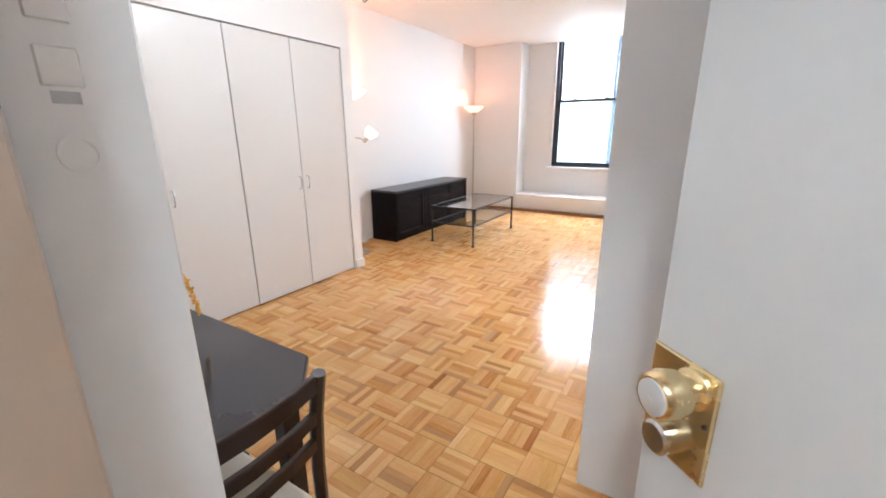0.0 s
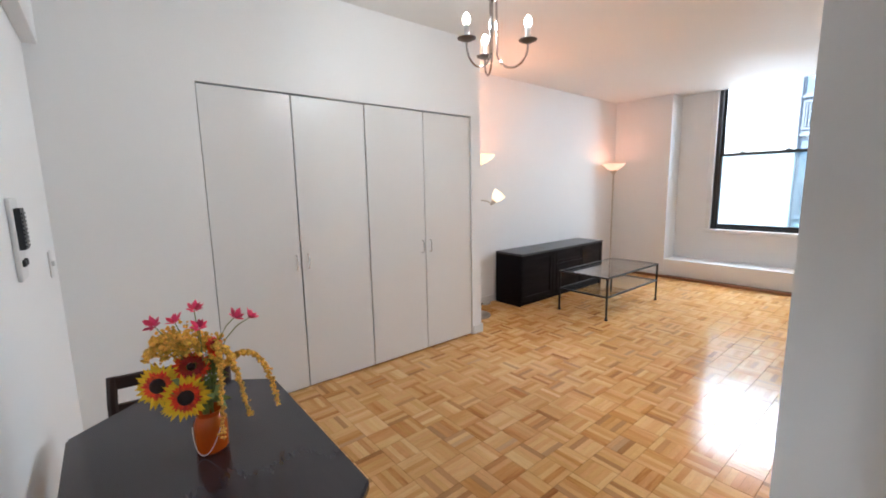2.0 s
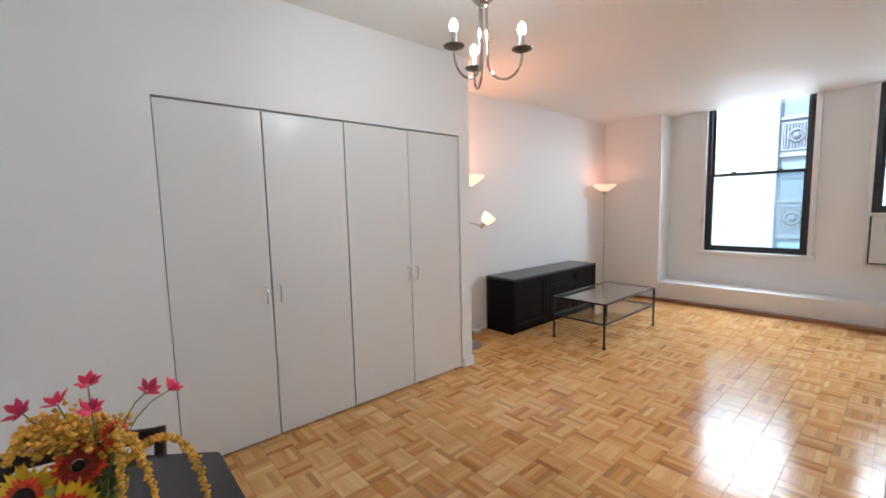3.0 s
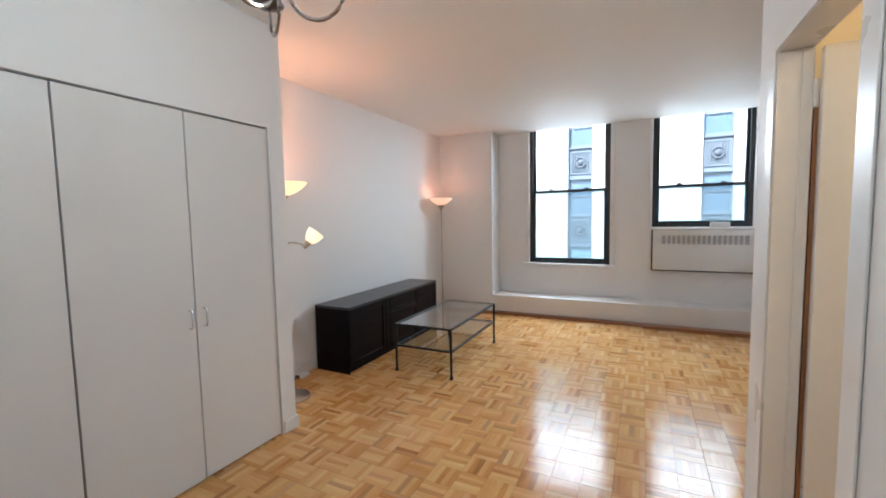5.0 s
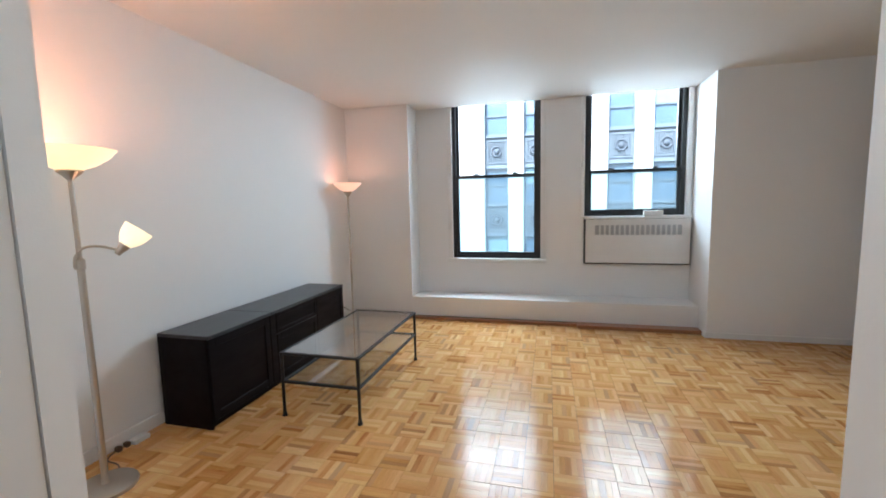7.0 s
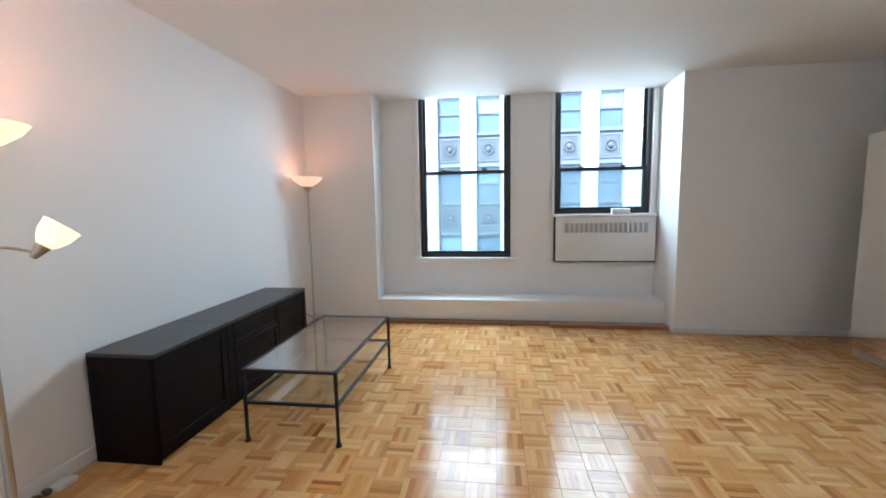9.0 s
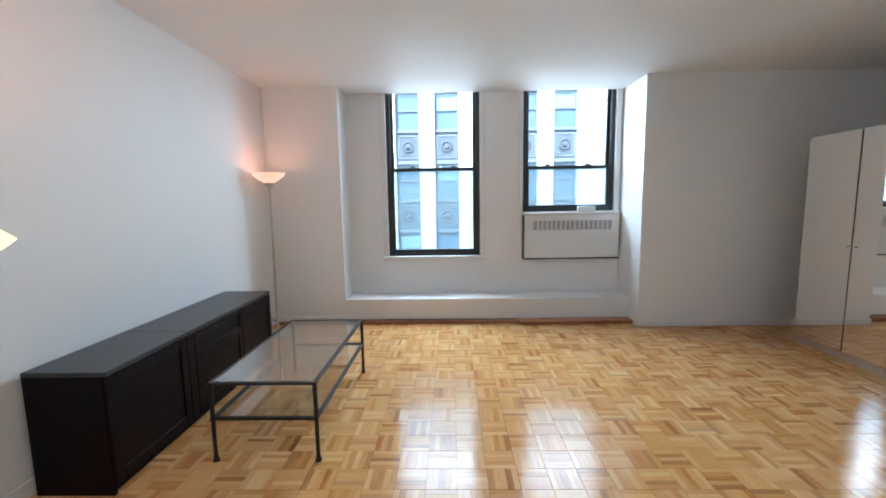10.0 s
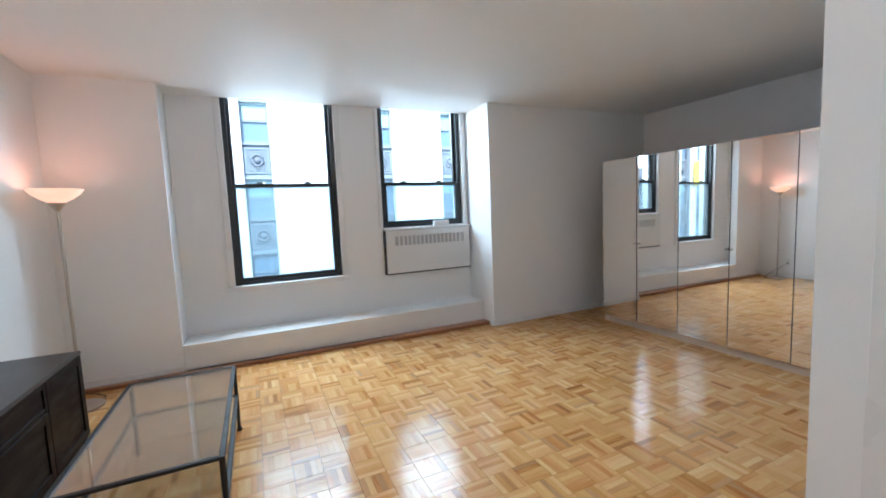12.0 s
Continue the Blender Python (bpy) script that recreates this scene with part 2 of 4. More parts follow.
# darker than SPAND: the medallion's relief shadow is put into its colour
BOSS = mat("shaded_terracotta", (0.09, 0.10, 0.122), 0.7, vary=0.2, scale=4)
FWIN = mat("blue_facade_glass", (0.105, 0.15, 0.21), 0.15, vary=0.25, scale=0.7)
FBLIND = mat("pale_window_blind", (0.20, 0.28, 0.31), 0.6, vary=0.12, scale=2)
ASPHALT = mat("street_asphalt", (0.06, 0.06, 0.06), 0.9, vary=0.2, scale=1)
ORANGE = mat("amber_glass", (1.0, 0.22, 0.012), 0.18, vary=0.08, scale=12, trans=0.6)
PETY = mat("yellow_petal", (0.95, 0.62, 0.01), 0.6, vary=0.15, scale=30, island=0.15)
PETR = mat("rust_petal", (0.85, 0.085, 0.008), 0.6, vary=0.25, scale=30, island=0.2)
PETD = mat("dark_red_petal", (0.36, 0.02, 0.008), 0.6, vary=0.25, scale=30, island=0.2)
PETP = mat("pink_petal", (0.80, 0.06, 0.15), 0.6, vary=0.2, scale=40, island=0.2)
DISC = mat("flower_disc", (0.028, 0.014, 0.010), 0.9, vary=0.3, scale=90, bump=0.002, bump_scale=400)
OCHRE = mat("ochre_seed", (0.84, 0.50, 0.075), 0.8, vary=0.3, scale=60, island=0.3)
STEMG = mat("green_stem", (0.20, 0.25, 0.06), 0.7, vary=0.25, scale=30)
WIRE = mat("pale_wire", (0.7, 0.68, 0.66), 0.35, vary=0.05)
BANNER = mat("yellow_banner_cloth", (0.85, 0.66, 0.03), 0.7, vary=0.06, scale=2)
CORD = mat("brown_cord", (0.10, 0.06, 0.03), 0.5, vary=0.1)

# ---- mesh helpers ----


def bm_box(bm, x0, x1, y0, y1, z0, z1, m=None):
    v = [bm.verts.new((x, y, z)) for x in (x0, x1) for y in (y0, y1) for z in (z0, z1)]
    if m is not None:
        for q in v:
            q.co = m @ q.co
    for f in ((0, 1, 3, 2), (4, 6, 7, 5), (0, 4, 5, 1), (2, 3, 7, 6), (0, 2, 6, 4), (1, 5, 7, 3)):
        bm.faces.new([v[i] for i in f])
    return v


def box(x0, x1, y0, y1, z0, z1, bevel=0.0, seg=2, m=None):
    bm = bmesh.new()
    bm_box(bm, x0, x1, y0, y1, z0, z1, m)
    if bevel:
        bmesh.ops.bevel(bm, geom=bm.edges[:], offset=bevel, segments=seg, profile=0.5, affect="EDGES")
    return bm


def boxes(rows, bevel=0.0):
    bm = bmesh.new()
    for r in rows:
        bm_box(bm, *r)
    if bevel:
        bmesh.ops.bevel(bm, geom=bm.edges[:], offset=bevel, segments=1, affect="EDGES")
    return bm


def lathe(profile, n=24, m=None, close=False):
    """A turned shape from (radius, height) pairs round the z axis."""
    bm = bmesh.new()
    rings = []
    for r, z in profile:
        if r < 1e-5:
            rings.append([bm.verts.new((0, 0, z))])
        else:
            rings.append([bm.verts.new((r * math.cos(2 * math.pi * k / n), r * math.sin(2 * math.pi * k / n), z)) for k in range(n)])
    for a, b in zip(rings, rings[1:]):
        for k in range(n):
            j = (k + 1) % n
            if len(a) == 1 and len(b) == 1:
                continue
            if len(a) == 1:
                bm.faces.new((a[0], b[k], b[j]))
            elif len(b) == 1:
                bm.faces.new((a[k], a[j], b[0]))
            else:
                bm.faces.new((a[k], a[j], b[j], b[k]))
    bmesh.ops.recalc_face_normals(bm, faces=bm.faces[:])
    if m is not None:
        bm.transform(m)
    return bm


def tube(pts, radius, n=8, bm=None, taper=None):
    """A round bar along points; taper: the end radius."""
    bm = bm or bmesh.new()
    P = [Vector(p) for p in pts]
    rings = []
    for i, p in enumerate(P):
        d = (P[min(i + 1, len(P) - 1)] - P[max(i - 1, 0)]).normalized()
        ref = Vector((0, 0, 1)) if abs(d.z) < 0.9 else Vector((1, 0, 0))
        u = d.cross(ref).normalized()
        w = d.cross(u)
        r = radius if taper is None else radius + (taper - radius) * i / (len(P) - 1)
        rings.append([bm.verts.new(p + r * (math.cos(2 * math.pi * k / n) * u + math.sin(2 * math.pi * k / n) * w)) for k in range(n)])
    for a, b in zip(rings, rings[1:]):
        for k in range(n):
            bm.faces.new((a[k], a[(k + 1) % n], b[(k + 1) % n], b[k]))
    bm.faces.new(rings[0][::-1])
    bm.faces.new(rings[-1])
    return bm


def bez(a, b, c, d, n=12):
    a, b, c, d = map(Vector, (a, b, c, d))
    return [a * (1 - s) ** 3 + b * 3 * s * (1 - s) ** 2 + c * 3 * s * s * (1 - s) + d * s ** 3 for s in [i / n for i in range(n + 1)]]


def mesh_of(name, bm, material, smooth=False):
    bmesh.ops.recalc_face_normals(bm, faces=bm.faces[:])
    me = bpy.data.meshes.new(name)
    bm.to_mesh(me)
    bm.free()
    me.materials.append(material)
    if smooth:
        me.shade_smooth()
        me.set_sharp_from_angle(angle=radians(35))
    return me


def part(name, bm, material, parent, label="", smooth=False, kind=""):
    ob = new(name, mesh_of(name, bm, material, smooth))
    ob.parent = parent
    return tagged(ob, label, "", "", kind)


def struct(name, bm, material, label, category, smooth=False):
    return tagged(new(name, mesh_of(name, bm, material, smooth)), label, category, "", "structure")


def thing(name, label, category, m=None, group=""):
    ob = new(name)
    if m is not None:
        ob.matrix_world = m
    return tagged(ob, label, category, group)


def wall_x(x0, x1, y0, y1, z0, z1, holes=()):
    """Boxes of a wall that runs along x, with holes (xa, xb, za, zb)."""
    rows, at = [], x0
    for xa, xb, za, zb in sorted(holes):
        if xa > at:
            rows.append((at, xa, y0, y1, z0, z1))
        if za > z0:
            rows.append((xa, xb, y0, y1, z0, za))
        if zb < z1:
            rows.append((xa, xb, y0, y1, zb, z1))
        at = xb
    if at < x1:
        rows.append((at, x1, y0, y1, z0, z1))
    return boxes(rows)


def wall_y(x0, x1, y0, y1, z0, z1, holes=()):
    bm = wall_x(y0, y1, -x1, -x0, z0, z1, holes)
    bm.transform(Matrix.Rotation(radians(90), 4, "Z"))
    return bm


# ---- the large structure ----
H = 2.68
WX, CX, EX = -3.86, -3.17, 2.88
NY, FLY, FRY = 7.045, 6.69, 6.457
BX, BY0, BY1 = -0.605, 1.33, 2.96
HW = 2.95
W1 = (-2.545, -1.422, 0.737, 2.9)
W2 = (-0.905, 0.190, 1.262, 2.9)

struct("wall_west", wall_y(WX - 0.14, WX, -0.15, 7.3, 0, H), WALL, "plain white plastered living room wall", "wall")
struct("wall_closet", wall_y(CX - 0.11, CX, 0.0, 2.94, 0, H, [(0.68, 2.82, 0, 2.03)]), WALL, "white wall round a four-leaf closet", "wall")
struct("wall_closet_return", wall_x(WX, CX - 0.11, 2.83, 2.94, 0, H), WALL, "white end wall of the closet block", "wall")
struct("wall_south", wall_x(WX, 0.49, -0.16, 0.0, 0, H, [(-0.62, 0.27, 0, 2.05)]), WALL, "white entrance wall beside the dining table", "wall")
struct("wall_foyer_east", wall_y(0.37, 0.49, 0.0, BY0, 0, H), WALL, "white wall behind the entrance door", "wall")
struct("wall_bath_south", wall_x(BX + 0.095, 1.6, BY0, BY0 + 0.11, 0, H), WALL, "white wall facing the entrance door", "wall")
struct("wall_bath_west", wall_y(BX, BX + 0.095, BY0, BY1 - 0.11, 0, H, [(2.08, 2.75, 0, 2.0)]), WALL, "white wall with a narrow bathroom doorway", "wall")
struct("wall_bath_north", wall_x(BX, EX, BY1 - 0.11, BY1, 0, H), WALL, "white wall between bathroom and living room", "wall")
struct("wall_bath_east", wall_y(1.5, 1.6, BY0 + 0.11, BY1 - 0.11, 0, H), CREAM, "cream bathroom wall in warm light", "wall")
struct("wall_bath_lining", wall_x(BX + 0.095, 1.5, BY1 - 0.114, BY1 - 0.11, 0, H), CREAM, "cream bathroom wall in warm light", "wall")
struct("wall_east", wall_y(EX, EX + 0.14, BY1 - 0.11, 7.3, 0, H), WALL, "white wall behind the mirrored wardrobe", "wall")
struct("wall_north", wall_x(-3.02, 0.265, NY, 7.30, 0, HW, [W1, W2]), WALL, "white window wall set back in an alcove", "wall")
struct("wall_north_west", boxes([(WX, -3.02, FLY, 7.30, 0, H)]), WALL, "white pier beside the window alcove", "wall")
struct("wall_north_east", boxes([(0.265, EX, FRY, 7.30, 0, H)]), WALL, "white wall that juts out past the windows", "wall")
struct("ceiling", boxes([(WX - 0.14, EX + 0.14, -2.0, NY - 0.001, H, H + 0.15), (WX - 0.14, -3.02, NY - 0.001, 7.3, H, H + 0.15), (0.265, EX + 0.14, NY - 0.001, 7.3, H, H + 0.15)]), CEIL, "plain white plaster ceiling", "ceiling")
struct("soffit", box(CX, 0.37, 0.0, 0.055, 2.10, H, 0.004), WALL, "shallow white beam along the entrance wall", "beam")
struct("floor", boxes([(WX - 0.14, EX + 0.14, -2.0, 7.30, -0.12, -0.006)]), SUBFLOOR, "dark bed under the parquet blocks", "floor")
struct("hall_wall_north", boxes([(-2.5, -0.66, -0.18, -0.16, 0, H), (0.31, 1.5, -0.18, -0.16, 0, H), (-0.66, 0.31, -0.18, -0.16, 2.09, H)]), TAN, "tan corridor wall outside the entrance", "wall")
struct("hall_wall_south", boxes([(-2.5, 1.5, -1.9, -1.8, 0, H)]), TAN, "tan corridor wall outside the entrance", "wall")
struct("hall_wall_ends", boxes([(-2.6, -2.5, -1.9, -0.16, 0, H), (1.5, 1.6, -1.9, -0.16, 0, H)]), TAN, "tan corridor end walls", "wall")
struct("ledge", box(-3.018, 0.263, FLY - 0.004, NY + 0.002, 0.035, 0.277, 0.006), WALL, "low white boxed ledge under the windows", "ledge")
struct("moulding_west", box(-3.80, -1.0, 6.61, FLY - 0.015, 0.0, 0.034, 0.006), REDWOOD, "stained wood strip along the ledge foot", "moulding")
struct("moulding_east", box(-1.0, 0.262, 6.545, FLY - 0.006, 0.0, 0.042, 0.006), REDWOOD, "raised stained wood strip by the ledge", "moulding")
for nm, r in (("baseboard_west", (WX, WX + 0.014, 2.955, FLY, 0, 0.085)), ("baseboard_return", (WX, CX + 0.0, 2.94, 2.954, 0, 0.085)),
              ("baseboard_corner", (CX, CX + 0.013, 2.83, 2.954, 0, 0.085)),
              ("baseboard_north_east", (0.265, EX, FRY - 0.013, FRY, 0, 0.06)), ("baseboard_reveal", (0.252, 0.265, FRY - 0.013, 6.54, 0, 0.06)),
              ("baseboard_north_west", (WX + 0.014, -3.02, FLY - 0.013, FLY, 0, 0.085))):
    struct(nm, box(*r, 0.004, 1), TRIM, "painted white skirting board", "baseboard")

# the outside
struct("ground", boxes([(-400, 400, -400, 400, -14.2, -14.0)]), ASPHALT, "street far below the windows", "ground")


# ---- windows ----
def window(name, x0, x1, z0, z1, meet, label):
    w = tagged(new(name), label, "window", "", "structure")
    yo, yi = 7.13, 7.06
    fr = 0.045
    part("window_frame", boxes([(x0, x0 + fr, yi, yo + 0.06, z0, z1), (x1 - fr, x1, yi, yo + 0.06, z0, z1),
                                (x0 + fr, x1 - fr, yi, yo + 0.06, z0, z0 + 0.04), (x0 + fr, x1 - fr, yi, yo + 0.06, z1 - 0.03, z1)], 0.003), SASH, w)
    s = 0.036
    for nm, za, zb, ya in (("lower_sash", z0 + 0.04, meet + 0.02, yi + 0.012), ("upper_sash", meet - 0.02, z1 - 0.03, yi + 0.062)):
        xa, xb = x0 + fr, x1 - fr
        sash = part(nm, boxes([(xa, xa + s, ya, ya + 0.04, za, zb), (xb - s, xb, ya, ya + 0.04, za, zb),
                               (xa + s, xb - s, ya, ya + 0.04, za, za + s), (xa + s, xb - s, ya, ya + 0.04, zb - s, zb)], 0.003), SASH, w)
        pane = part("pane", boxes([(xa + s, xb - s, ya + 0.018, ya + 0.022, za + s, zb - s)]), SCREENED if nm == "lower_sash" else GLASS, sash, "clear window glass" if nm == "upper_sash" else "window glass dulled by an outer screen")
        pane.visible_shadow = False
        if nm == "lower_sash":
            for cx in (x0 + (x1 - x0) * 0.28, x0 + (x1 - x0) * 0.72):
                part("sash_lock", box(cx - 0.03, cx + 0.03, ya - 0.012, ya + 0.03, zb + 0.001, zb + 0.022, 0.005), SASH, sash)
    return w


win_a = window("window_1", *W1[:3], 2.9, 1.79, "tall black-framed double-hung window in the alcove")
win_b = window("window_2", *W2[:3], 2.9, 1.79, "black-framed double-hung window above the wall unit")
part("window_sill", box(-2.617, -1.345, NY - 0.05, NY + 0.02, 0.682, 0.736, 0.006), TRIM, win_a, "white painted sill")
part("window_casing", boxes([(-2.605, -2.545, NY - 0.03, NY - 0.001, 0.737, H - 0.004), (-1.422, -1.362, NY - 0.03, NY - 0.001, 0.737, H - 0.004)], 0.004), TRIM, win_a, "white painted casing")
part("window_casing", boxes([(-0.948, -0.905, NY - 0.028, NY - 0.001, 1.262, H - 0.004), (0.190, 0.24, NY - 0.028, NY - 0.001, 1.262, H - 0.004)], 0.004), TRIM, win_b, "white painted casing")


# ---- the office building across the street ----
def facade():
    b = thing("office_building", "pale stone office building across the street", "building")
    y = 22.4
    cols = [c + p for p in (-46.24, -40.46, -34.68, -28.9, -23.12, -17.34, -11.56, -5.78, 0, 5.78, 11.56, 17.34) for c in (-3.87, -1.95)]
    rows = range(-2, 6)
    hw = 0.58
    part("wall", boxes([(-60, 30, y + 0.5, y + 12, -14, 26.6)]), STONE, b)
    edges = [-60] + [e for c in cols for e in (c - hw, c + hw)] + [30]
    for a, c in zip(edges[::2], edges[1::2]):
        part("pier", box(a, c, y, y + 0.5, -14, 26, 0.03, 1), STONE, b)
    part("cornice", boxes([(-60.2, 30.2, y - 0.5, y + 0.6, 26, 26.8)]), STONE, b)
    sp = boxes([(-hw, hw, 0.30, 0.52, -0.78, 0.70), (-hw, hw, 0.20, 0.34, -0.86, -0.76), (-hw, hw, 0.18, 0.34, 0.66, 0.76),
                (-0.52, -0.44, 0.24, 0.34, -0.6, 0.55), (0.44, 0.52, 0.24, 0.34, -0.6, 0.55), (-0.44, 0.44, 0.24, 0.34, 0.47, 0.55), (-0.44, 0.44, 0.24, 0.34, -0.6, -0.52)]
               + [(-0.40 + 0.1 * k, -0.36 + 0.1 * k, 0.20, 0.34, -0.5, 0.45) for k in range(9)])
    spm = mesh_of("spandrel", sp, SPAND)
    ring = lathe([(0.31, 0.0), (0.31, 0.10), (0.25, 0.15), (0.21, 0.10), (0.15, 0.07), (0.11, 0.18), (0, 0.22)], 8, Matrix.Translation((0, 0.30, -0.03)) @ Matrix.Rotation(radians(90), 4, "X") @ Matrix.Rotation(radians(22.5), 4, "Z"))
    rim = mesh_of("medallion", ring, BOSS)
    wf = mesh_of("window", boxes([(-hw, -hw + 0.08, 0.3, 0.42, 0, 1.92), (hw - 0.08, hw, 0.3, 0.42, 0, 1.92), (-hw + 0.08, hw - 0.08, 0.3, 0.42, 0, 0.08),
                                  (-hw + 0.08, hw - 0.08, 0.3, 0.42, 1.84, 1.92), (-hw + 0.08, hw - 0.08, 0.3, 0.40, 0.92, 1.0)]), SPAND)
    pm = mesh_of("pane", boxes([(-hw + 0.08, hw - 0.08, 0.38, 0.40, 0.08, 0.92)]), FWIN)
    pu = mesh_of("pane", boxes([(-hw + 0.08, hw - 0.08, 0.37, 0.39, 1.0, 1.84)]), FBLIND)
    pu2 = mesh_of("pane", boxes([(-hw + 0.08, hw - 0.08, 0.37, 0.39, 1.0, 1.84)]), FWIN)
    for c in cols:
        for r in rows:
            z = 0.69 + 3.4 * r
            s = new("spandrel", spm)
            s.parent, s.location = b, (c, y, z)
            d = new("medallion", rim)
            d.parent = s
            w = new("window", wf)
            w.parent, w.location = b, (c, y, z + 0.76)
            for data in (pm, pu if random.random() < 0.6 else pu2):
                q = new("pane", data)
                q.parent = w


facade()
bn = thing("banner", "bright yellow vertical banner on the office building", "banner")
part("cloth", box(-26.55, -25.9, 22.24, 22.28, 2.9, 4.7, 0.01, 1), BANNER, bn)
part("pole", tube([(-26.6, 22.26, 4.72), (-25.85, 22.26, 4.72)], 0.03), DARKMET, bn)
part("bracket", boxes([(-26.26, -26.2, 22.26, 22.41, 4.68, 4.76)]), DARKMET, bn)

# ---- doors ----


def closet_doors():
    xf = CX - 0.006
    w = (2.82 - 0.68) / 4
    for k in range(4):
        y0 = 0.68 + w * k
        g = 0.0065 if k % 2 else 0.005
        d = tagged(new("closet_door_%d" % (k + 1)), "flat white painted closet door leaf, shut", "closet door", "closet door leaves", "structure")
        part("leaf", box(xf - 0.035, xf - 0.002 * (k % 2), y0 + g, y0 + w - (0.006 if k == 3 else 0.002), 0.012, 2.02, 0.003), DOORP, d)
        hy = y0 + w - 0.035 if k in (0, 2) else y0 + 0.045
        hz = 0.92
        pts = [(xf - 0.004, hy, hz + 0.05), (xf + 0.02, hy, hz + 0.048), (xf + 0.027, hy, hz + 0.035), (xf + 0.027, hy, hz - 0.035), (xf + 0.02, hy, hz - 0.048), (xf - 0.004, hy, hz - 0.05)]
        part("handle", tube(pts, 0.0048, 8), STEEL, d, "satin steel wire pull", True)
    struct("closet_track", boxes([(CX - 0.10, CX - 0.055, 0.682, 2.818, 1.99, 2.028)]), DARKMET, "dark metal track above the closet doors", "track")
    # black sheet whose colour stands for the shade behind the door gaps
    struct("closet_back", boxes([(WX + 0.002, WX + 0.01, 0.0, 2.83, 0, H)]), BLACKP, "black sheet for the shade inside the closet", "wall")


closet_doors()

# entrance frame, part white inside the stop and tan outside it
ef = tagged(new("door_frame"), "painted steel entrance frame with strike plates", "door frame", "", "structure")
part("jamb_inside", boxes([(-0.66, -0.60, 0.022, 0.078, 0, 2.09), (0.25, 0.31, 0.022, 0.078, 0, 2.09), (-0.60, 0.25, 0.022, 0.078, 2.03, 2.09)], 0.002), TRIM, ef, "white painted jamb")
part("jamb_outside", boxes([(-0.66, -0.585, -0.20, 0.022, 0, 2.09), (0.235, 0.31, -0.20, 0.022, 0, 2.09), (-0.585, 0.235, -0.20, 0.022, 2.015, 2.09)], 0.002), TAN, ef, "tan painted jamb outside the stop")
for z, h in ((1.366, 0.006), (1.343, 0.008)):
    part("strike_plate", box(-0.602, -0.5992, 0.038, 0.053, z - h, z + h, 0.0008, 1), TRIM, ef, "paint-covered strike plate")
part("strike_slot", box(-0.601, -0.5995, 0.0405, 0.0505, 1.3285, 1.3335), GREY, ef, "grey box for the shade in the latch slot")
part("bolt_ring", lathe([(0.0085, 0), (0.0085, 0.0012), (0.006, 0.0014), (0.006, 0)], 20, Matrix.Translation((-0.6003, 0.046, 1.308)) @ Matrix.Rotation(radians(90), 4, "Y")), TRIM, ef, "painted ring of a bolt hole", True)
part("lower_strike", box(-0.602, -0.5992, 0.036, 0.055, 0.92, 0.98, 0.0008, 1), BRASS, ef, "brass strike plate")
part("threshold", box(-0.60, 0.25, -0.16, 0.05, -0.004, 0.012, 0.004), THRESH, ef)


def entry_door():
    # built along -x from the hinge, outer face towards -y
    d = tagged(new("door_1"), "pale grey painted entrance door standing ajar with brass knob", "door", "", "structure")
    d.matrix_world = pose(0.245, 0.075, 0, 0, 0, -43.5)
    part("leaf", box(-0.85, 0.0, -0.022, 0.022, 0.012, 2.02, 0.003), ENTRYP, d)
    part("edge_plate", box(-0.8535, -0.850, -0.017, 0.017, 0.84, 1.05, 0.001, 1), BRASS, d, "brass lock plate on the door edge")
    part("rose_plate", box(-0.849, -0.73, -0.028, -0.0215, 0.825, 1.0, 0.004), BRASS, d, "worn brass escutcheon")
    kn = Matrix.Translation((-0.768, -0.026, 0.965)) @ Matrix.Rotation(radians(90), 4, "X")
    part("knob", lathe([(0.0, 0.0), (0.031, 0.0), (0.030, 0.008), (0.021, 0.014), (0.021, 0.022), (0.033, 0.034), (0.036, 0.052), (0.032, 0.070), (0.029, 0.073), (0.026, 0.0725), (0.0, 0.0725)], 32, kn), BRASS, d, "round brass knob", True)
    part("knob_face", lathe([(0.0255, 0.0722), (0.0255, 0.0742), (0.024, 0.0748), (0.004, 0.0748), (0.004, 0.0728), (0.0, 0.0728)], 28, kn), KEYFACE, d, "steel key face of the knob, paled for reflected light", True)
    cy = Matrix.Translation((-0.80, -0.026, 0.862)) @ Matrix.Rotation(radians(90), 4, "X")
    part("cylinder_lock", lathe([(0.0, 0.0), (0.028, 0.0), (0.027, 0.024), (0.022, 0.028), (0.0, 0.028)], 24, cy), STEEL, d, "satin steel lock cylinder", True)
    part("latch_bolt", box(-0.866, -0.852, -0.008, 0.008, 0.91, 0.93, 0.003), BRASS, d)
    for x, z in ((-0.742, 0.92), (-0.84, 0.925)):
        part("screw", lathe([(0.004, 0), (0.0035, 0.002), (0, 0.0025)], 10, Matrix.Translation((x, -0.028, z)) @ Matrix.Rotation(radians(90), 4, "X")), DARKMET, d)
    for z in (0.25, 1.0, 1.8):
        part("hinge", tube([(0.008, 0.026, z - 0.045), (0.008, 0.026, z + 0.045)], 0.007), BRASS, d)


entry_door()


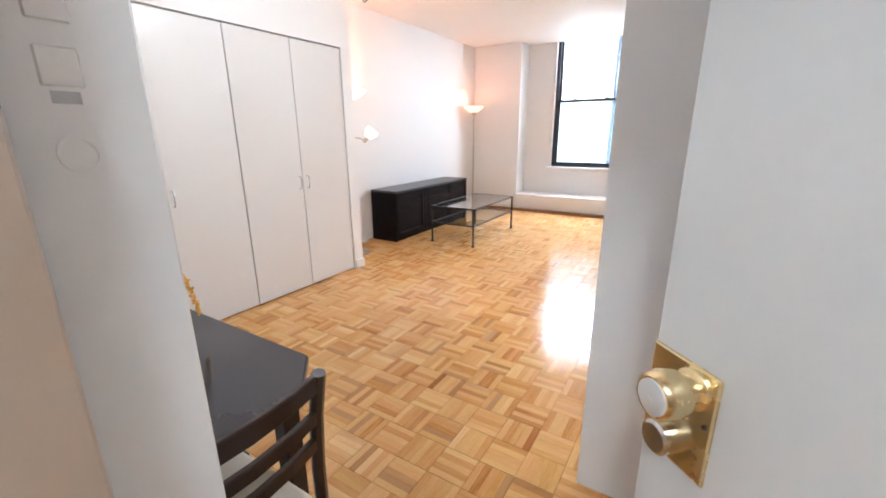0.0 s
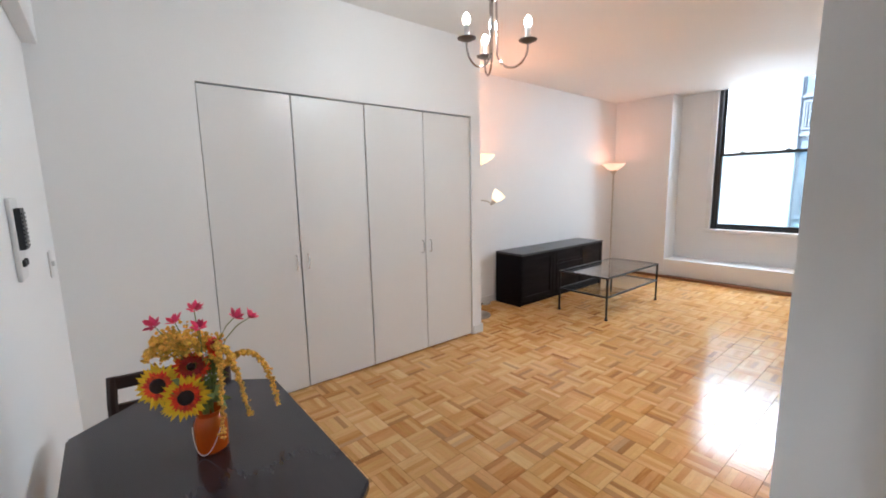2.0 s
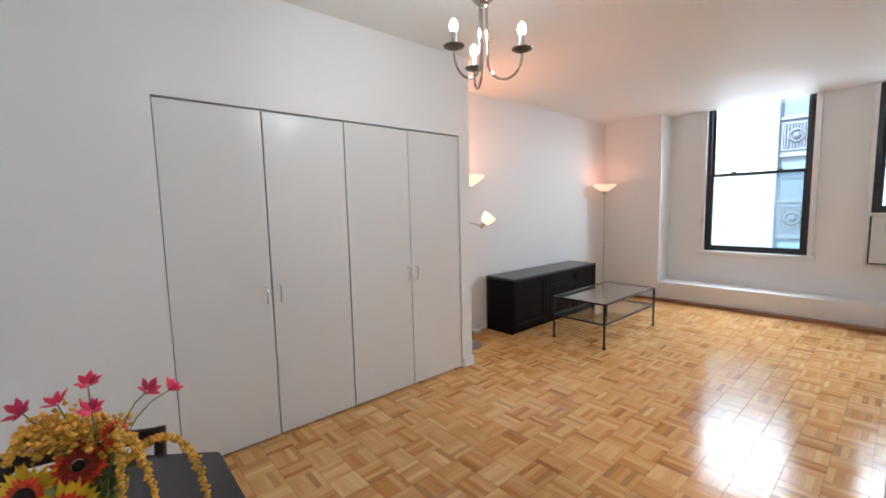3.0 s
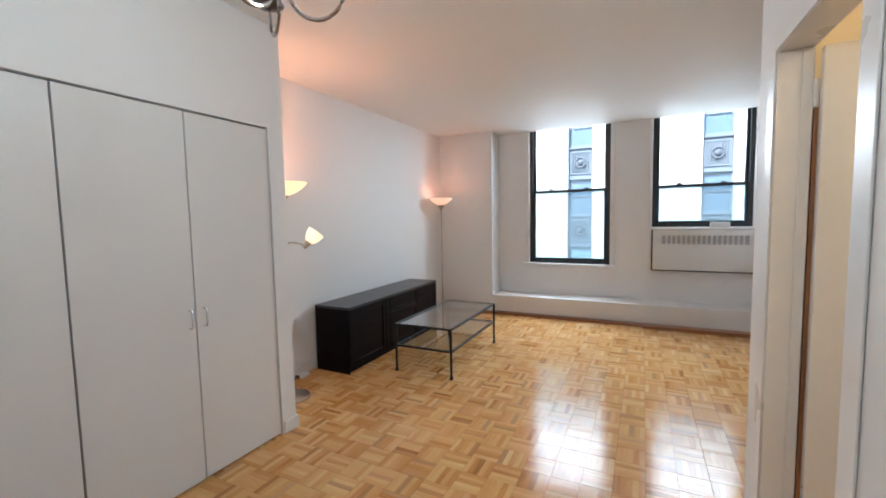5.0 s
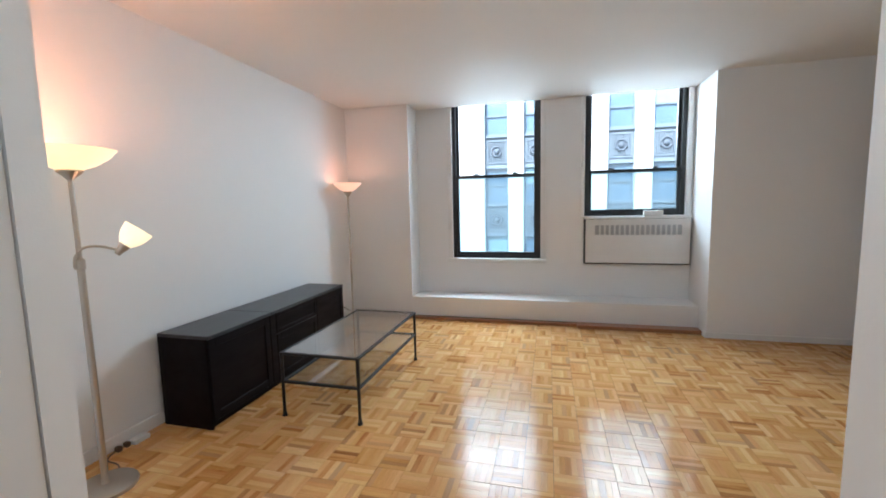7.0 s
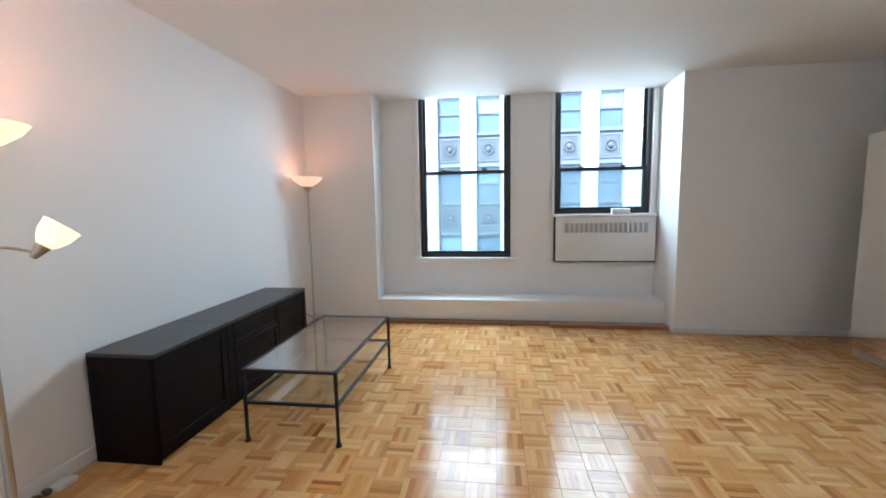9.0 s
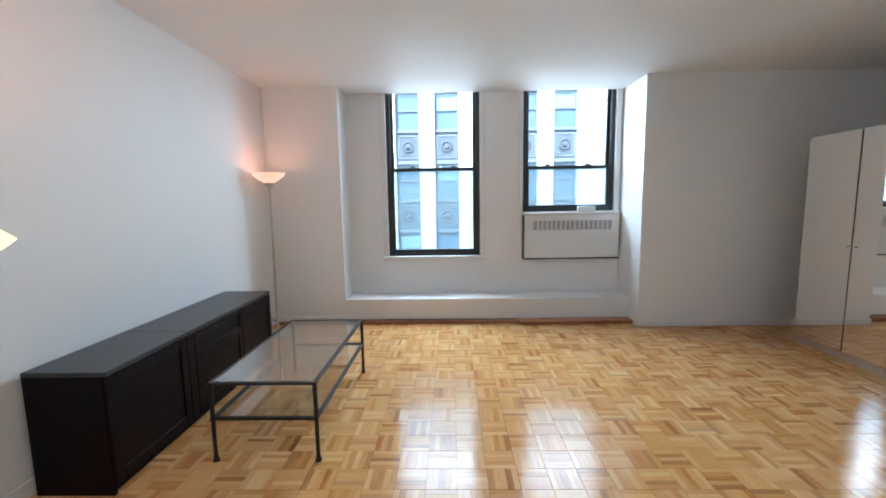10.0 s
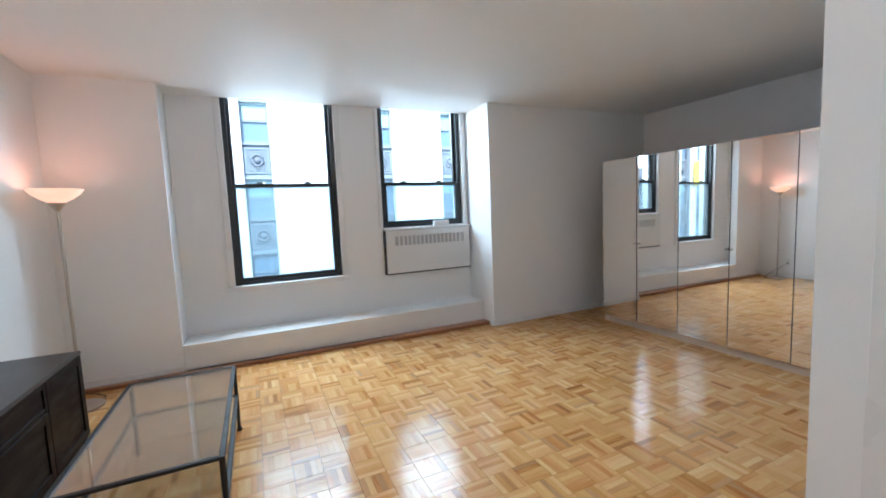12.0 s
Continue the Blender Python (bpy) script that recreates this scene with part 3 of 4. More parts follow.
def bath_door():
    f = tagged(new("bathroom_door_frame"), "white painted narrow doorway casing with deep jamb", "door frame", "", "structure")
    y0, y1 = 2.08, 2.75
    xa = BX - 0.007
    part("casing", boxes([(xa, BX - 0.001, y0 - 0.065, y0 + 0.016, 0, 2.065), (xa, BX - 0.001, y1 - 0.016, y1 + 0.065, 0, 2.065), (xa, BX - 0.001, y0 + 0.016, y1 - 0.016, 1.984, 2.065)], 0.002), TRIM, f)
    part("jamb", boxes([(BX, BX + 0.101, y0, y0 + 0.018, 0, 2.0), (BX, BX + 0.101, y1 - 0.018, y1, 0, 2.0), (BX, BX + 0.101, y0 + 0.018, y1 - 0.018, 1.982, 2.0)], 0.002), TRIM, f)
    part("stop", boxes([(BX + 0.066, BX + 0.099, y1 - 0.024, y1 - 0.0185, 0, 1.98), (BX + 0.066, BX + 0.099, y0 + 0.0185, y0 + 0.024, 0, 1.98)], 0.0025), TRIM, f)
    part("edge_strip", boxes([(BX + 0.102, BX + 0.113, y1 - 0.026, y1 - 0.002, 0.0, 1.78)]), REDWOOD, f, "bare wood edge by the hinges")
    d = tagged(new("door_2"), "white bathroom door swung open inwards", "door", "", "structure")
    d.matrix_world = pose(BX + 0.1085, y1 - 0.024, 0, 0, 0, -5)
    part("leaf", box(0.006, 0.63, -0.036, 0.0, 0.012, 1.97, 0.003), TRIM, d)
    for z in (0.25, 1.83):
        part("hinge", tube([(-0.004, 0.002, z - 0.045), (-0.004, 0.002, z + 0.045)], 0.008), TRIM, d, "paint-covered hinge")
    part("knob", lathe([(0.0, 0.0), (0.022, 0.0), (0.011, 0.014), (0.012, 0.03), (0.026, 0.045), (0.02, 0.06), (0, 0.062)], 20, Matrix.Translation((0.57, -0.037, 0.95)) @ Matrix.Rotation(radians(90), 4, "X")), BRASS, d, "", True)
    cl = thing("ceiling_light", "round frosted ceiling light glowing warm", "ceiling light", pose(0.5, 1.95, H))
    part("base", lathe([(0, -0.001), (0.13, -0.001), (0.13, -0.02), (0, -0.02)], 28), TRIM, cl)
    part("diffuser", lathe([(0.12, -0.021), (0.115, -0.05), (0.08, -0.085), (0, -0.10)], 28), FROST, cl, "", True)


bath_door()
lamp("bath_lamp", "POINT", pose(0.5, 1.95, 2.5), 4.2, (1.0, 0.64, 0.32), 0.1)

# unseen, presumed fixture, added to light the open doorway from the corridor
hl = thing("corridor_light", "unseen corridor ceiling light presumed outside the entrance", "ceiling light", pose(-0.2, -1.0, H))
part("base", lathe([(0, -0.001), (0.15, -0.001), (0.15, -0.02), (0, -0.02)], 28), TRIM, hl)
part("diffuser", lathe([(0.14, -0.021), (0.13, -0.06), (0.08, -0.09), (0, -0.10)], 28), BULB, hl, "", True)
lamp("corridor_lamp", "POINT", pose(-0.2, -1.0, 2.5), 8, (0.95, 0.97, 1.0), 0.12)

# intercom and switch by the dining table
ic = thing("intercom", "white wall intercom with a dark speaker grille", "intercom", pose(-2.13, 0.0, 0))
part("plate", box(-0.06, 0.06, 0.0005, 0.012, 1.16, 1.40, 0.004), WHITEP, ic)
part("grille", boxes([(-0.036, 0.036, 0.012, 0.026, 1.25, 1.37)] + [(-0.033, 0.033, 0.026, 0.029, 1.256 + 0.012 * k, 1.262 + 0.012 * k) for k in range(9)]), BLACKP, ic, "dark slotted speaker grille")
for k in (-0.02, 0.02):
    part("button", lathe([(0.011, 0), (0.011, 0.006), (0.008, 0.008), (0, 0.008)], 14, Matrix.Translation((k, 0.012, 1.21)) @ Matrix.Rotation(radians(-90), 4, "X")), BLACKP, ic)
sw = thing("light_switch", "white toggle light switch plate", "light switch", pose(-2.88, 0.0, 0))
part("plate", box(-0.037, 0.037, 0.0005, 0.007, 1.05, 1.165, 0.003), WHITEP, sw)
part("toggle", box(-0.006, 0.006, 0.007, 0.018, 1.098, 1.12, 0.002), WHITEP, sw)


# ---- wall unit under the second window ----
def wall_unit():
    u = thing("air_conditioner", "white enamel through-wall air conditioner under a window", "air conditioner")
    x0, x1, z0, z1, yf = -0.89, 0.238, 0.703, 1.222, 6.965
    # black box round the unit stands in for the shade of its gap
    part("sleeve", boxes([(x0 - 0.018, x1 + 0.014, yf + 0.03, NY - 0.001, z0 - 0.012, z1 + 0.012)]), BLACKP, u, "black sleeve edge standing in for the shaded gap")
    n = 17
    gx0, gx1, gz0, gz1 = x0 + 0.105, x1 - 0.085, 1.038, 1.152
    w = (gx1 - gx0) / n
    rows = [(x0, x1, yf, yf + 0.03, z0, gz0), (x0, x1, yf, yf + 0.03, gz1, z1), (x0, gx0, yf, yf + 0.03, gz0, gz1), (gx1, x1, yf, yf + 0.03, gz0, gz1)]
    part("front_panel", boxes(rows), ACP, u)
    for k in range(1, n):
        part("grille_bar", boxes([(gx0 + w * k - 0.010, gx0 + w * k + 0.010, yf + 0.002, yf + 0.012, gz0, gz1)]), ACP, u)
    part("grille_back", boxes([(gx0, gx1, yf + 0.024, yf + 0.029, gz0, gz1)]), GREY, u, "recess behind the grille, greyed for its shade")
    part("top_cap", box(x0 - 0.02, x1 + 0.012, yf - 0.012, NY - 0.002, z1 + 0.004, z1 + 0.03, 0.004), ACP, u)
    # black strip added to draw the dark gap line under the unit
    part("bottom_lip", boxes([(x0 - 0.004, x1 + 0.006, yf + 0.004, yf + 0.028, z0 - 0.016, z0 - 0.001)]), BLACKP, u)
    r = thing("remote_control", "small white plastic box on the air conditioner", "remote control", pose(-0.15, 7.0, z1 + 0.03))
    part("body", box(-0.105, 0.105, -0.03, 0.02, 0.0, 0.068, 0.012), WHITEP, r)


wall_unit()


# ---- mirrored wardrobe ----
def wardrobe():
    n, w, y1, x = 5, 0.49, 5.945, 1.535
    for k in range(n):
        b = y1 - w * k
        a = b - w
        u = thing("wardrobe", "tall wardrobe unit with a full mirror door on a birch plinth", "wardrobe", None, "row of mirrored wardrobes")
        part("carcass", boxes([(x + 0.042, x + 0.6, a + 0.001, b - 0.001, 0.07, 1.93)]), MELAMINE, u)
        part("plinth", boxes([(x + 0.034, x + 0.58, a + 0.001, b - 0.001, 0.0, 0.07)]), PLINTH, u)
        turn = Matrix.Rotation(radians((-0.2, 0.3, 0.6, 1.45, 1.3)[k]), 4, "Z") @ Matrix.Rotation(radians((0, 0.1, 0.33, 0.6, 0.55)[k]), 4, "Y")
        tilt = Matrix.Translation((x, (a + b) / 2, 1.0)) @ turn @ Matrix.Translation((0, 0, -1.0))
        dr = part("door", box(0.004, 0.020, -w / 2 + 0.0045, w / 2 - 0.0045, 0.078, 1.934, 0.002, 1, tilt), BLACKP, u)
        part("mirror", boxes([(0.0, 0.004, -w / 2 + 0.0065, w / 2 - 0.0065, 0.080, 1.932)]), MIRROR, dr, "clear mirror pane").matrix_basis = tilt
        hy = (a + 0.022) if k % 2 == 0 else (b - 0.022)
        part("knob", lathe([(0.004, 0), (0.004, 0.010), (0.009, 0.014), (0.007, 0.02), (0, 0.021)], 12, Matrix.Translation((x - 0.004, hy, 0.98)) @ Matrix.Rotation(radians(-90), 4, "Y")), STEEL, dr, "small steel knob", True)


wardrobe()


# ---- sideboard ----
def sideboard():
    s = thing("sideboard", "long low black-brown wooden sideboard against the wall", "sideboard")
    x0, x1, y0, y1, h = -3.825, -3.43, 3.845, 5.608, 0.63
    for nm, a, b in (("top", y0, 4.46), ("top", 4.463, y1)):
        part(nm, box(x0, x1 + 0.017, a, b, h - 0.022, h, 0.003), SIDETOP, s, "black top board, lightened for reflected sheen")
    for a, b in ((y0, y0 + 0.018), (y1 - 0.018, y1)):
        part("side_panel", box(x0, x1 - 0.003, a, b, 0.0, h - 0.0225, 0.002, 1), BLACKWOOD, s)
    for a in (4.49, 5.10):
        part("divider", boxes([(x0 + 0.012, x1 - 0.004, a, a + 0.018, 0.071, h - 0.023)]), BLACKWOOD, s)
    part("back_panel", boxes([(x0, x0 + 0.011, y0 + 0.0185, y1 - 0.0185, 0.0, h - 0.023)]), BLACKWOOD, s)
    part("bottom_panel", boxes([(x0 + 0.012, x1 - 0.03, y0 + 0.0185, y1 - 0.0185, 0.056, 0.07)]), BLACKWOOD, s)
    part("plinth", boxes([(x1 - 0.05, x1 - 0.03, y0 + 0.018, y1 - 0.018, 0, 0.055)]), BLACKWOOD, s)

    def front(nm, a, b, za, zb, rail):
        xf = x1 + 0.014
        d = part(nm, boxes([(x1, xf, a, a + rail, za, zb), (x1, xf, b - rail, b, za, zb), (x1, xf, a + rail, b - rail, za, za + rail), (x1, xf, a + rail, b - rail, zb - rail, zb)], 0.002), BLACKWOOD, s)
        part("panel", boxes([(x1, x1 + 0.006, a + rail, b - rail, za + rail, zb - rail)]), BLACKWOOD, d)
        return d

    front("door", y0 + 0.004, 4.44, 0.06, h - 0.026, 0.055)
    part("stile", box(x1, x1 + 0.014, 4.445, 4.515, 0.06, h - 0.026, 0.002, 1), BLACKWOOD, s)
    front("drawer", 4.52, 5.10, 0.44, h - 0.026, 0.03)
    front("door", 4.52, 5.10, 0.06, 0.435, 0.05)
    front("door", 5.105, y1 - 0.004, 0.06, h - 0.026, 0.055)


sideboard()


# ---- coffee table ----
def coffee_table():
    c = thing("coffee_table", "black wrought-iron coffee table with glass top and shelf", "coffee table")
    x0, x1, y0, y1, h, sh = -3.09, -2.52, 4.12, 5.28, 0.455, 0.255
    for x in (x0, x1):
        for y in (y0, y1):
            part("leg", lathe([(0, 0), (0.019, 0), (0.019, 0.006), (0.014, 0.018), (0.0105, 0.035), (0.0105, 0.05), (0.013, h - 0.015), (0, h - 0.015)], 8, Matrix.Translation((x, y, 0))), IRON, c, "", True)
    for nm, z, t in (("top_frame", h, 0.013), ("shelf_frame", sh, 0.013)):
        o = 0.012
        part(nm, boxes([(x0 - o, x1 + o, y0 - o, y0 + o, z - 0.016, z), (x0 - o, x1 + o, y1 - o, y1 + o, z - 0.016, z),
                        (x0 - o, x0 + o, y0 + o, y1 - o, z - 0.016, z), (x1 - o, x1 + o, y0 + o, y1 - o, z - 0.016, z)], 0.003), IRON, c)
    part("glass_top", box(x0 + 0.010, x1 - 0.010, y0 + 0.010, y1 - 0.010, h - 0.010, h - 0.002, 0.002, 1), TABGLASS, c, "clear glass top")
    part("glass_shelf", box(x0 + 0.010, x1 - 0.010, y0 + 0.010, y1 - 0.010, sh - 0.010, sh - 0.002, 0.002, 1), SHELFGLASS, c, "clear glass shelf")


coffee_table()


# ---- lamps ----
def bowl(r, h, t=0.004):
    out = [(0.025, 0.0), (0.05, 0.012), (r * 0.55, h * 0.30), (r * 0.85, h * 0.68), (r, h)]
    return out + [(a - t, b + 0.001) for a, b in out[::-1]]


def torchiere(label, m, rim, neck, r, reading):
    f = thing("floor_lamp", label, "floor lamp", m)
    part("base", lathe([(0, 0.0), (0.138, 0.0), (0.141, 0.008), (0.138, 0.02), (0.122, 0.027), (0.02, 0.032), (0.016, 0.05), (0, 0.05)], 36), NICKEL, f, "round brushed nickel foot", True)
    if reading:
        part("pole", tube([(0, 0, 0.03), (0, 0, 1.2)], 0.016, 14), NICKEL, f, "", True)
        part("upper_pole", tube([(0, 0, 1.2), (0, 0, neck)], 0.011, 12), NICKEL, f, "", True)
        part("collar", lathe([(0.0162, 1.15), (0.021, 1.155), (0.021, 1.2), (0.0112, 1.21)], 16), NICKEL, f, "", True)
    else:
        part("pole", tube([(0, 0, 0.03), (0, 0, neck)], 0.0115, 12), NICKEL, f, "", True)
    part("socket_cup", lathe([(0.009, neck - 0.02), (0.014, neck - 0.01), (0.055, rim - 0.105), (0.05, rim - 0.10), (0, rim - 0.10)], 24), NICKEL, f, "cone-shaped nickel cup", True)
    part("shade", lathe([(a, rim - 0.11 + b) for a, b in bowl(r, 0.11)], 36), FROST if reading else FROSTC, f, "glowing frosted glass bowl", True)
    if reading:
        a = Vector((0, 0, 1.165))
        arm = [(0.0, 0.0, 1.165), (-0.0, -0.025, 1.16)] + bez((0.0, -0.026, 1.17), (0.005, -0.03, 1.285), (0.04, 0.05, 1.28), (0.092, 0.118, 1.235), 14)
        part("arm", tube(arm, 0.006, 10), NICKEL, f, "bent nickel arm", True)
        way = Vector((0.32, 0.50, 0.72)).normalized()
        q = Matrix.Translation((0.092, 0.118, 1.222)) @ way.to_track_quat("Z", "Y").to_matrix().to_4x4() @ Matrix.Scale(0.92, 4)
        part("reading_cup", lathe([(0, -0.01), (0.014, -0.01), (0.016, 0.0), (0.033, 0.06), (0.03, 0.06), (0, 0.02)], 20, q), NICKEL, f, "", True)
        part("reading_shade", lathe([(0.028, 0.05), (0.048, 0.075), (0.066, 0.11), (0.076, 0.165), (0.072, 0.165), (0.062, 0.11), (0.044, 0.077), (0.02, 0.052)], 28, q), FROSTB, f, "small glowing frosted glass shade", True)
        return q
    return None


LA, LB = (-3.549, 3.262), (-3.662, 6.29)
qa = torchiere("brushed nickel floor lamp with uplight bowl and reading arm, lit", pose(*LA, 0.0), 1.735, 1.60, 0.19, True)
torchiere("slim nickel floor lamp with glowing glass bowl in the corner", pose(*LB, 0.0), 1.722, 1.57, 0.168, False)
lamp("bulb_a", "POINT", pose(*LA, 1.72), 1.9, WARM, 0.07)
lamp("bulb_b", "POINT", pose(*LB, 1.672), 0.42, WARM, 0.04)
rp = Matrix.Translation((*LA, 0)) @ qa @ Vector((0, 0, 0.13))
lamp("bulb_c", "POINT", Matrix.Translation(rp), 0.25, WARM, 0.03)

for nm, pts in (("lamp_cord", bez((-3.6, 3.36, 0.006), (-3.72, 3.5, 0.006), (-3.78, 3.35, 0.006), (-3.818, 3.515, 0.012))),
                ("lamp_cord", bez((-3.60, 6.37, 0.006), (-3.45, 6.5, 0.006), (-3.70, 6.52, 0.0), (-3.835, 6.2, 0.28)))):
    cd = thing(nm, "thin brown lamp cord lying on the floor", "cable")
    part("cable", tube(pts, 0.004, 6), CORD, cd)
ot = thing("wall_outlet", "white double wall outlet above the skirting", "outlet")
part("plate", box(WX + 0.0005, WX + 0.007, 6.165, 6.235, 0.24, 0.355, 0.003), WHITEP, ot)
part("plug", box(WX + 0.007, WX + 0.03, 6.19, 6.21, 0.265, 0.295, 0.004), BLACKP, ot)
tap = thing("socket_adapter", "small white plug adapter lying by the skirting", "adapter")
part("body", box(-3.840, -3.775, 3.60, 3.70, 0.0, 0.028, 0.006), WHITEP, tap)
for y in (3.515, 3.565):
    pl = thing("power_plug", "small dark brown plug by the skirting", "plug", None, "plugs by the skirting")
    part("body", box(-3.835, -3.80, y, y + 0.028, 0.0, 0.03, 0.006), CORD, pl)
    part("prong", boxes([(-3.828, -3.822, y + 0.0285, y + 0.040, 0.010, 0.022), (-3.813, -3.807, y + 0.0285, y + 0.040, 0.010, 0.022)]), STEEL, pl)


# ---- chandelier ----
def chandelier():
    c = thing("chandelier", "small three-arm polished nickel chandelier with lit candle bulbs", "chandelier", pose(-1.892, 1.762, 0))
    part("canopy", lathe([(0, H - 0.001), (0.062, H - 0.001), (0.06, H - 0.018), (0.02, H - 0.03), (0, H - 0.03)], 28), CHROME, c, "", True)
    part("stem", tube([(0, 0, 2.44), (0, 0, H - 0.02)], 0.007, 10), CHROME, c, "", True)
    part("hub", lathe([(0, 2.295), (0.02, 2.295), (0.04, 2.312), (0.068, 2.355), (0.074, 2.39), (0.05, 2.42), (0.012, 2.45), (0, 2.45)], 28), CHROME, c, "polished dome hub", True)
    for k, deg in enumerate((28, 148, 268)):
        d = Vector((math.cos(radians(deg)), math.sin(radians(deg)), 0))
        up = Vector((0, 0, 1))
        r = 0.17
        pts = [d * 0.016 + up * 2.33, d * 0.018 + up * 2.2, d * 0.02 + up * 2.10]
        pts += [d * (0.02 + (r - 0.02) * (1 - math.cos(s * math.pi)) / 2) + up * (2.06 - 0.085 * math.sin(s * math.pi)) for s in [i / 14 for i in range(15)]]
        pts += [d * r + up * 2.075]
        arm = part("arm", tube(pts, 0.0055, 10), CHROME, c, "curved polished arm", True)
        t = Matrix.Translation(d * r)
        part("drip_pan", lathe([(0, 2.075), (0.018, 2.075), (0.042, 2.086), (0.044, 2.09), (0.03, 2.086), (0, 2.083)], 24, t), DARKMET, arm, "dark dished pan", True)
        part("candle_sleeve", lathe([(0, 2.083), (0.0125, 2.083), (0.0125, 2.145), (0, 2.145)], 16, t), CANDLE, arm, "", True)
        part("bulb", lathe([(0, 2.145), (0.010, 2.145), (0.015, 2.154), (0.0185, 2.166), (0.0175, 2.179), (0.011, 2.191), (0.004, 2.198), (0, 2.201)], 18, t), BULB, arm, "glowing candle bulb", True)
        lamp("candle_bulb", "POINT", pose(-1.892 + d.x * r, 1.762 + d.y * r, 2.235), 1.2, (1.0, 0.93, 0.86), 0.02)


chandelier()


# ---- dining corner ----
def dining_table():
    t = thing("dining_table", "dark espresso dining table with clipped corners against the wall", "dining table")
    z = 0.735
    x0, x1, y0, y1 = -2.045, -1.095, 0.06, 0.622
    ch = 0.11
    out = [(x1 - ch, y0), (x1, y0 + ch), (x1, y1 - ch), (x1 - ch, y1), (x0 + 0.15, y1), (x0, y1 - 0.19), (x0, y0 + 0.19), (x0 + 0.15, y0)]
    bm = bmesh.new()
    f = bm.faces.new([bm.verts.new((x, y, z - 0.025)) for x, y in out])
    e = bmesh.ops.extrude_face_region(bm, geom=[f])
    bmesh.ops.translate(bm, vec=(0, 0, 0.025), verts=[v for v in e["geom"] if isinstance(v, bmesh.types.BMVert)])
    bmesh.ops.bevel(bm, geom=bm.edges[:], offset=0.005, segments=2, affect="EDGES")
    part("tabletop", bm, TABLEW, t, "dark satin top")
    part("apron", boxes([(x0 + 0.16, x1 - 0.12, y0 + 0.07, y0 + 0.09, z - 0.11, z - 0.026), (x0 + 0.16, x1 - 0.12, y1 - 0.09, y1 - 0.07, z - 0.11, z - 0.026),
                         (x0 + 0.16, x0 + 0.18, y0 + 0.09, y1 - 0.09, z - 0.11, z - 0.026), (x1 - 0.14, x1 - 0.12, y0 + 0.09, y1 - 0.09, z - 0.11, z - 0.026)]), CHAIRW, t)
    for x in (x0 + 0.14, x1 - 0.15):
        for y in (y0 + 0.055, y1 - 0.105):
            part("leg", box(x, x + 0.05, y, y + 0.05, 0, z - 0.026, 0.004), CHAIRW, t)


dining_table()


def chair(m, label, top):
    """Seat faces -x; the back stands at x = 0."""
    c = thing("dining_chair", label, "chair", m, "dining chairs")
    hw = 0.175
    for s in (-1, 1):
        y = s * hw
        part("back_post", tube([(0.045, y, 0.0), (0.0, y, 0.44), (0.0, y, 0.55), (0.012, y, 0.70), (0.034, y, top)], 0.016, 8), CHAIRW, c, "", True)
        part("front_leg", box(-0.36, -0.325, y - 0.017, y + 0.017, 0, 0.42, 0.003), CHAIRW, c)
        part("side_rail", box(-0.325, -0.005, y - 0.01, y + 0.01, 0.36, 0.42, 0.002), CHAIRW, c)
    for z, h in ((top - 0.045, 0.045), (top - 0.13, 0.035), (top - 0.205, 0.035)):
        k = (z - 0.55) / (top - 0.55) * 0.034
        bm = box(-0.008, 0.008, -hw + 0.010, hw - 0.010, z, z + h, 0.003, 1)
        bmesh.ops.bisect_plane(bm, geom=bm.verts[:] + bm.edges[:] + bm.faces[:], plane_co=(0, 0, 0), plane_no=(0, 1, 0))
        for s in (-0.5, 0.5):
            bmesh.ops.bisect_plane(bm, geom=bm.verts[:] + bm.edges[:] + bm.faces[:], plane_co=(0, s * hw, 0), plane_no=(0, 1, 0))
        for v in bm.verts:
            v.co.x += k + 0.022 * (1 - (v.co.y / hw) ** 2)
        part("back_slat", bm, CHAIRW, c)
    part("front_rail", box(-0.352, -0.334, -hw + 0.018, hw - 0.018, 0.36, 0.42, 0.002), CHAIRW, c)
    part("seat", box(-0.365, -0.018, -hw + 0.005, hw - 0.005, 0.421, 0.455, 0.014, 3), SEATF, c, "cream upholstered seat", True)
    return c


chair(pose(-1.045, 0.317, 0, 0, 0, 0), "dark wooden ladder-back chair with cream seat tucked at the table", 0.815)
chair(pose(-2.10, 0.325, 0, 0, 0, 180 - 17), "dark wooden ladder-back chair between table and closet", 0.78)


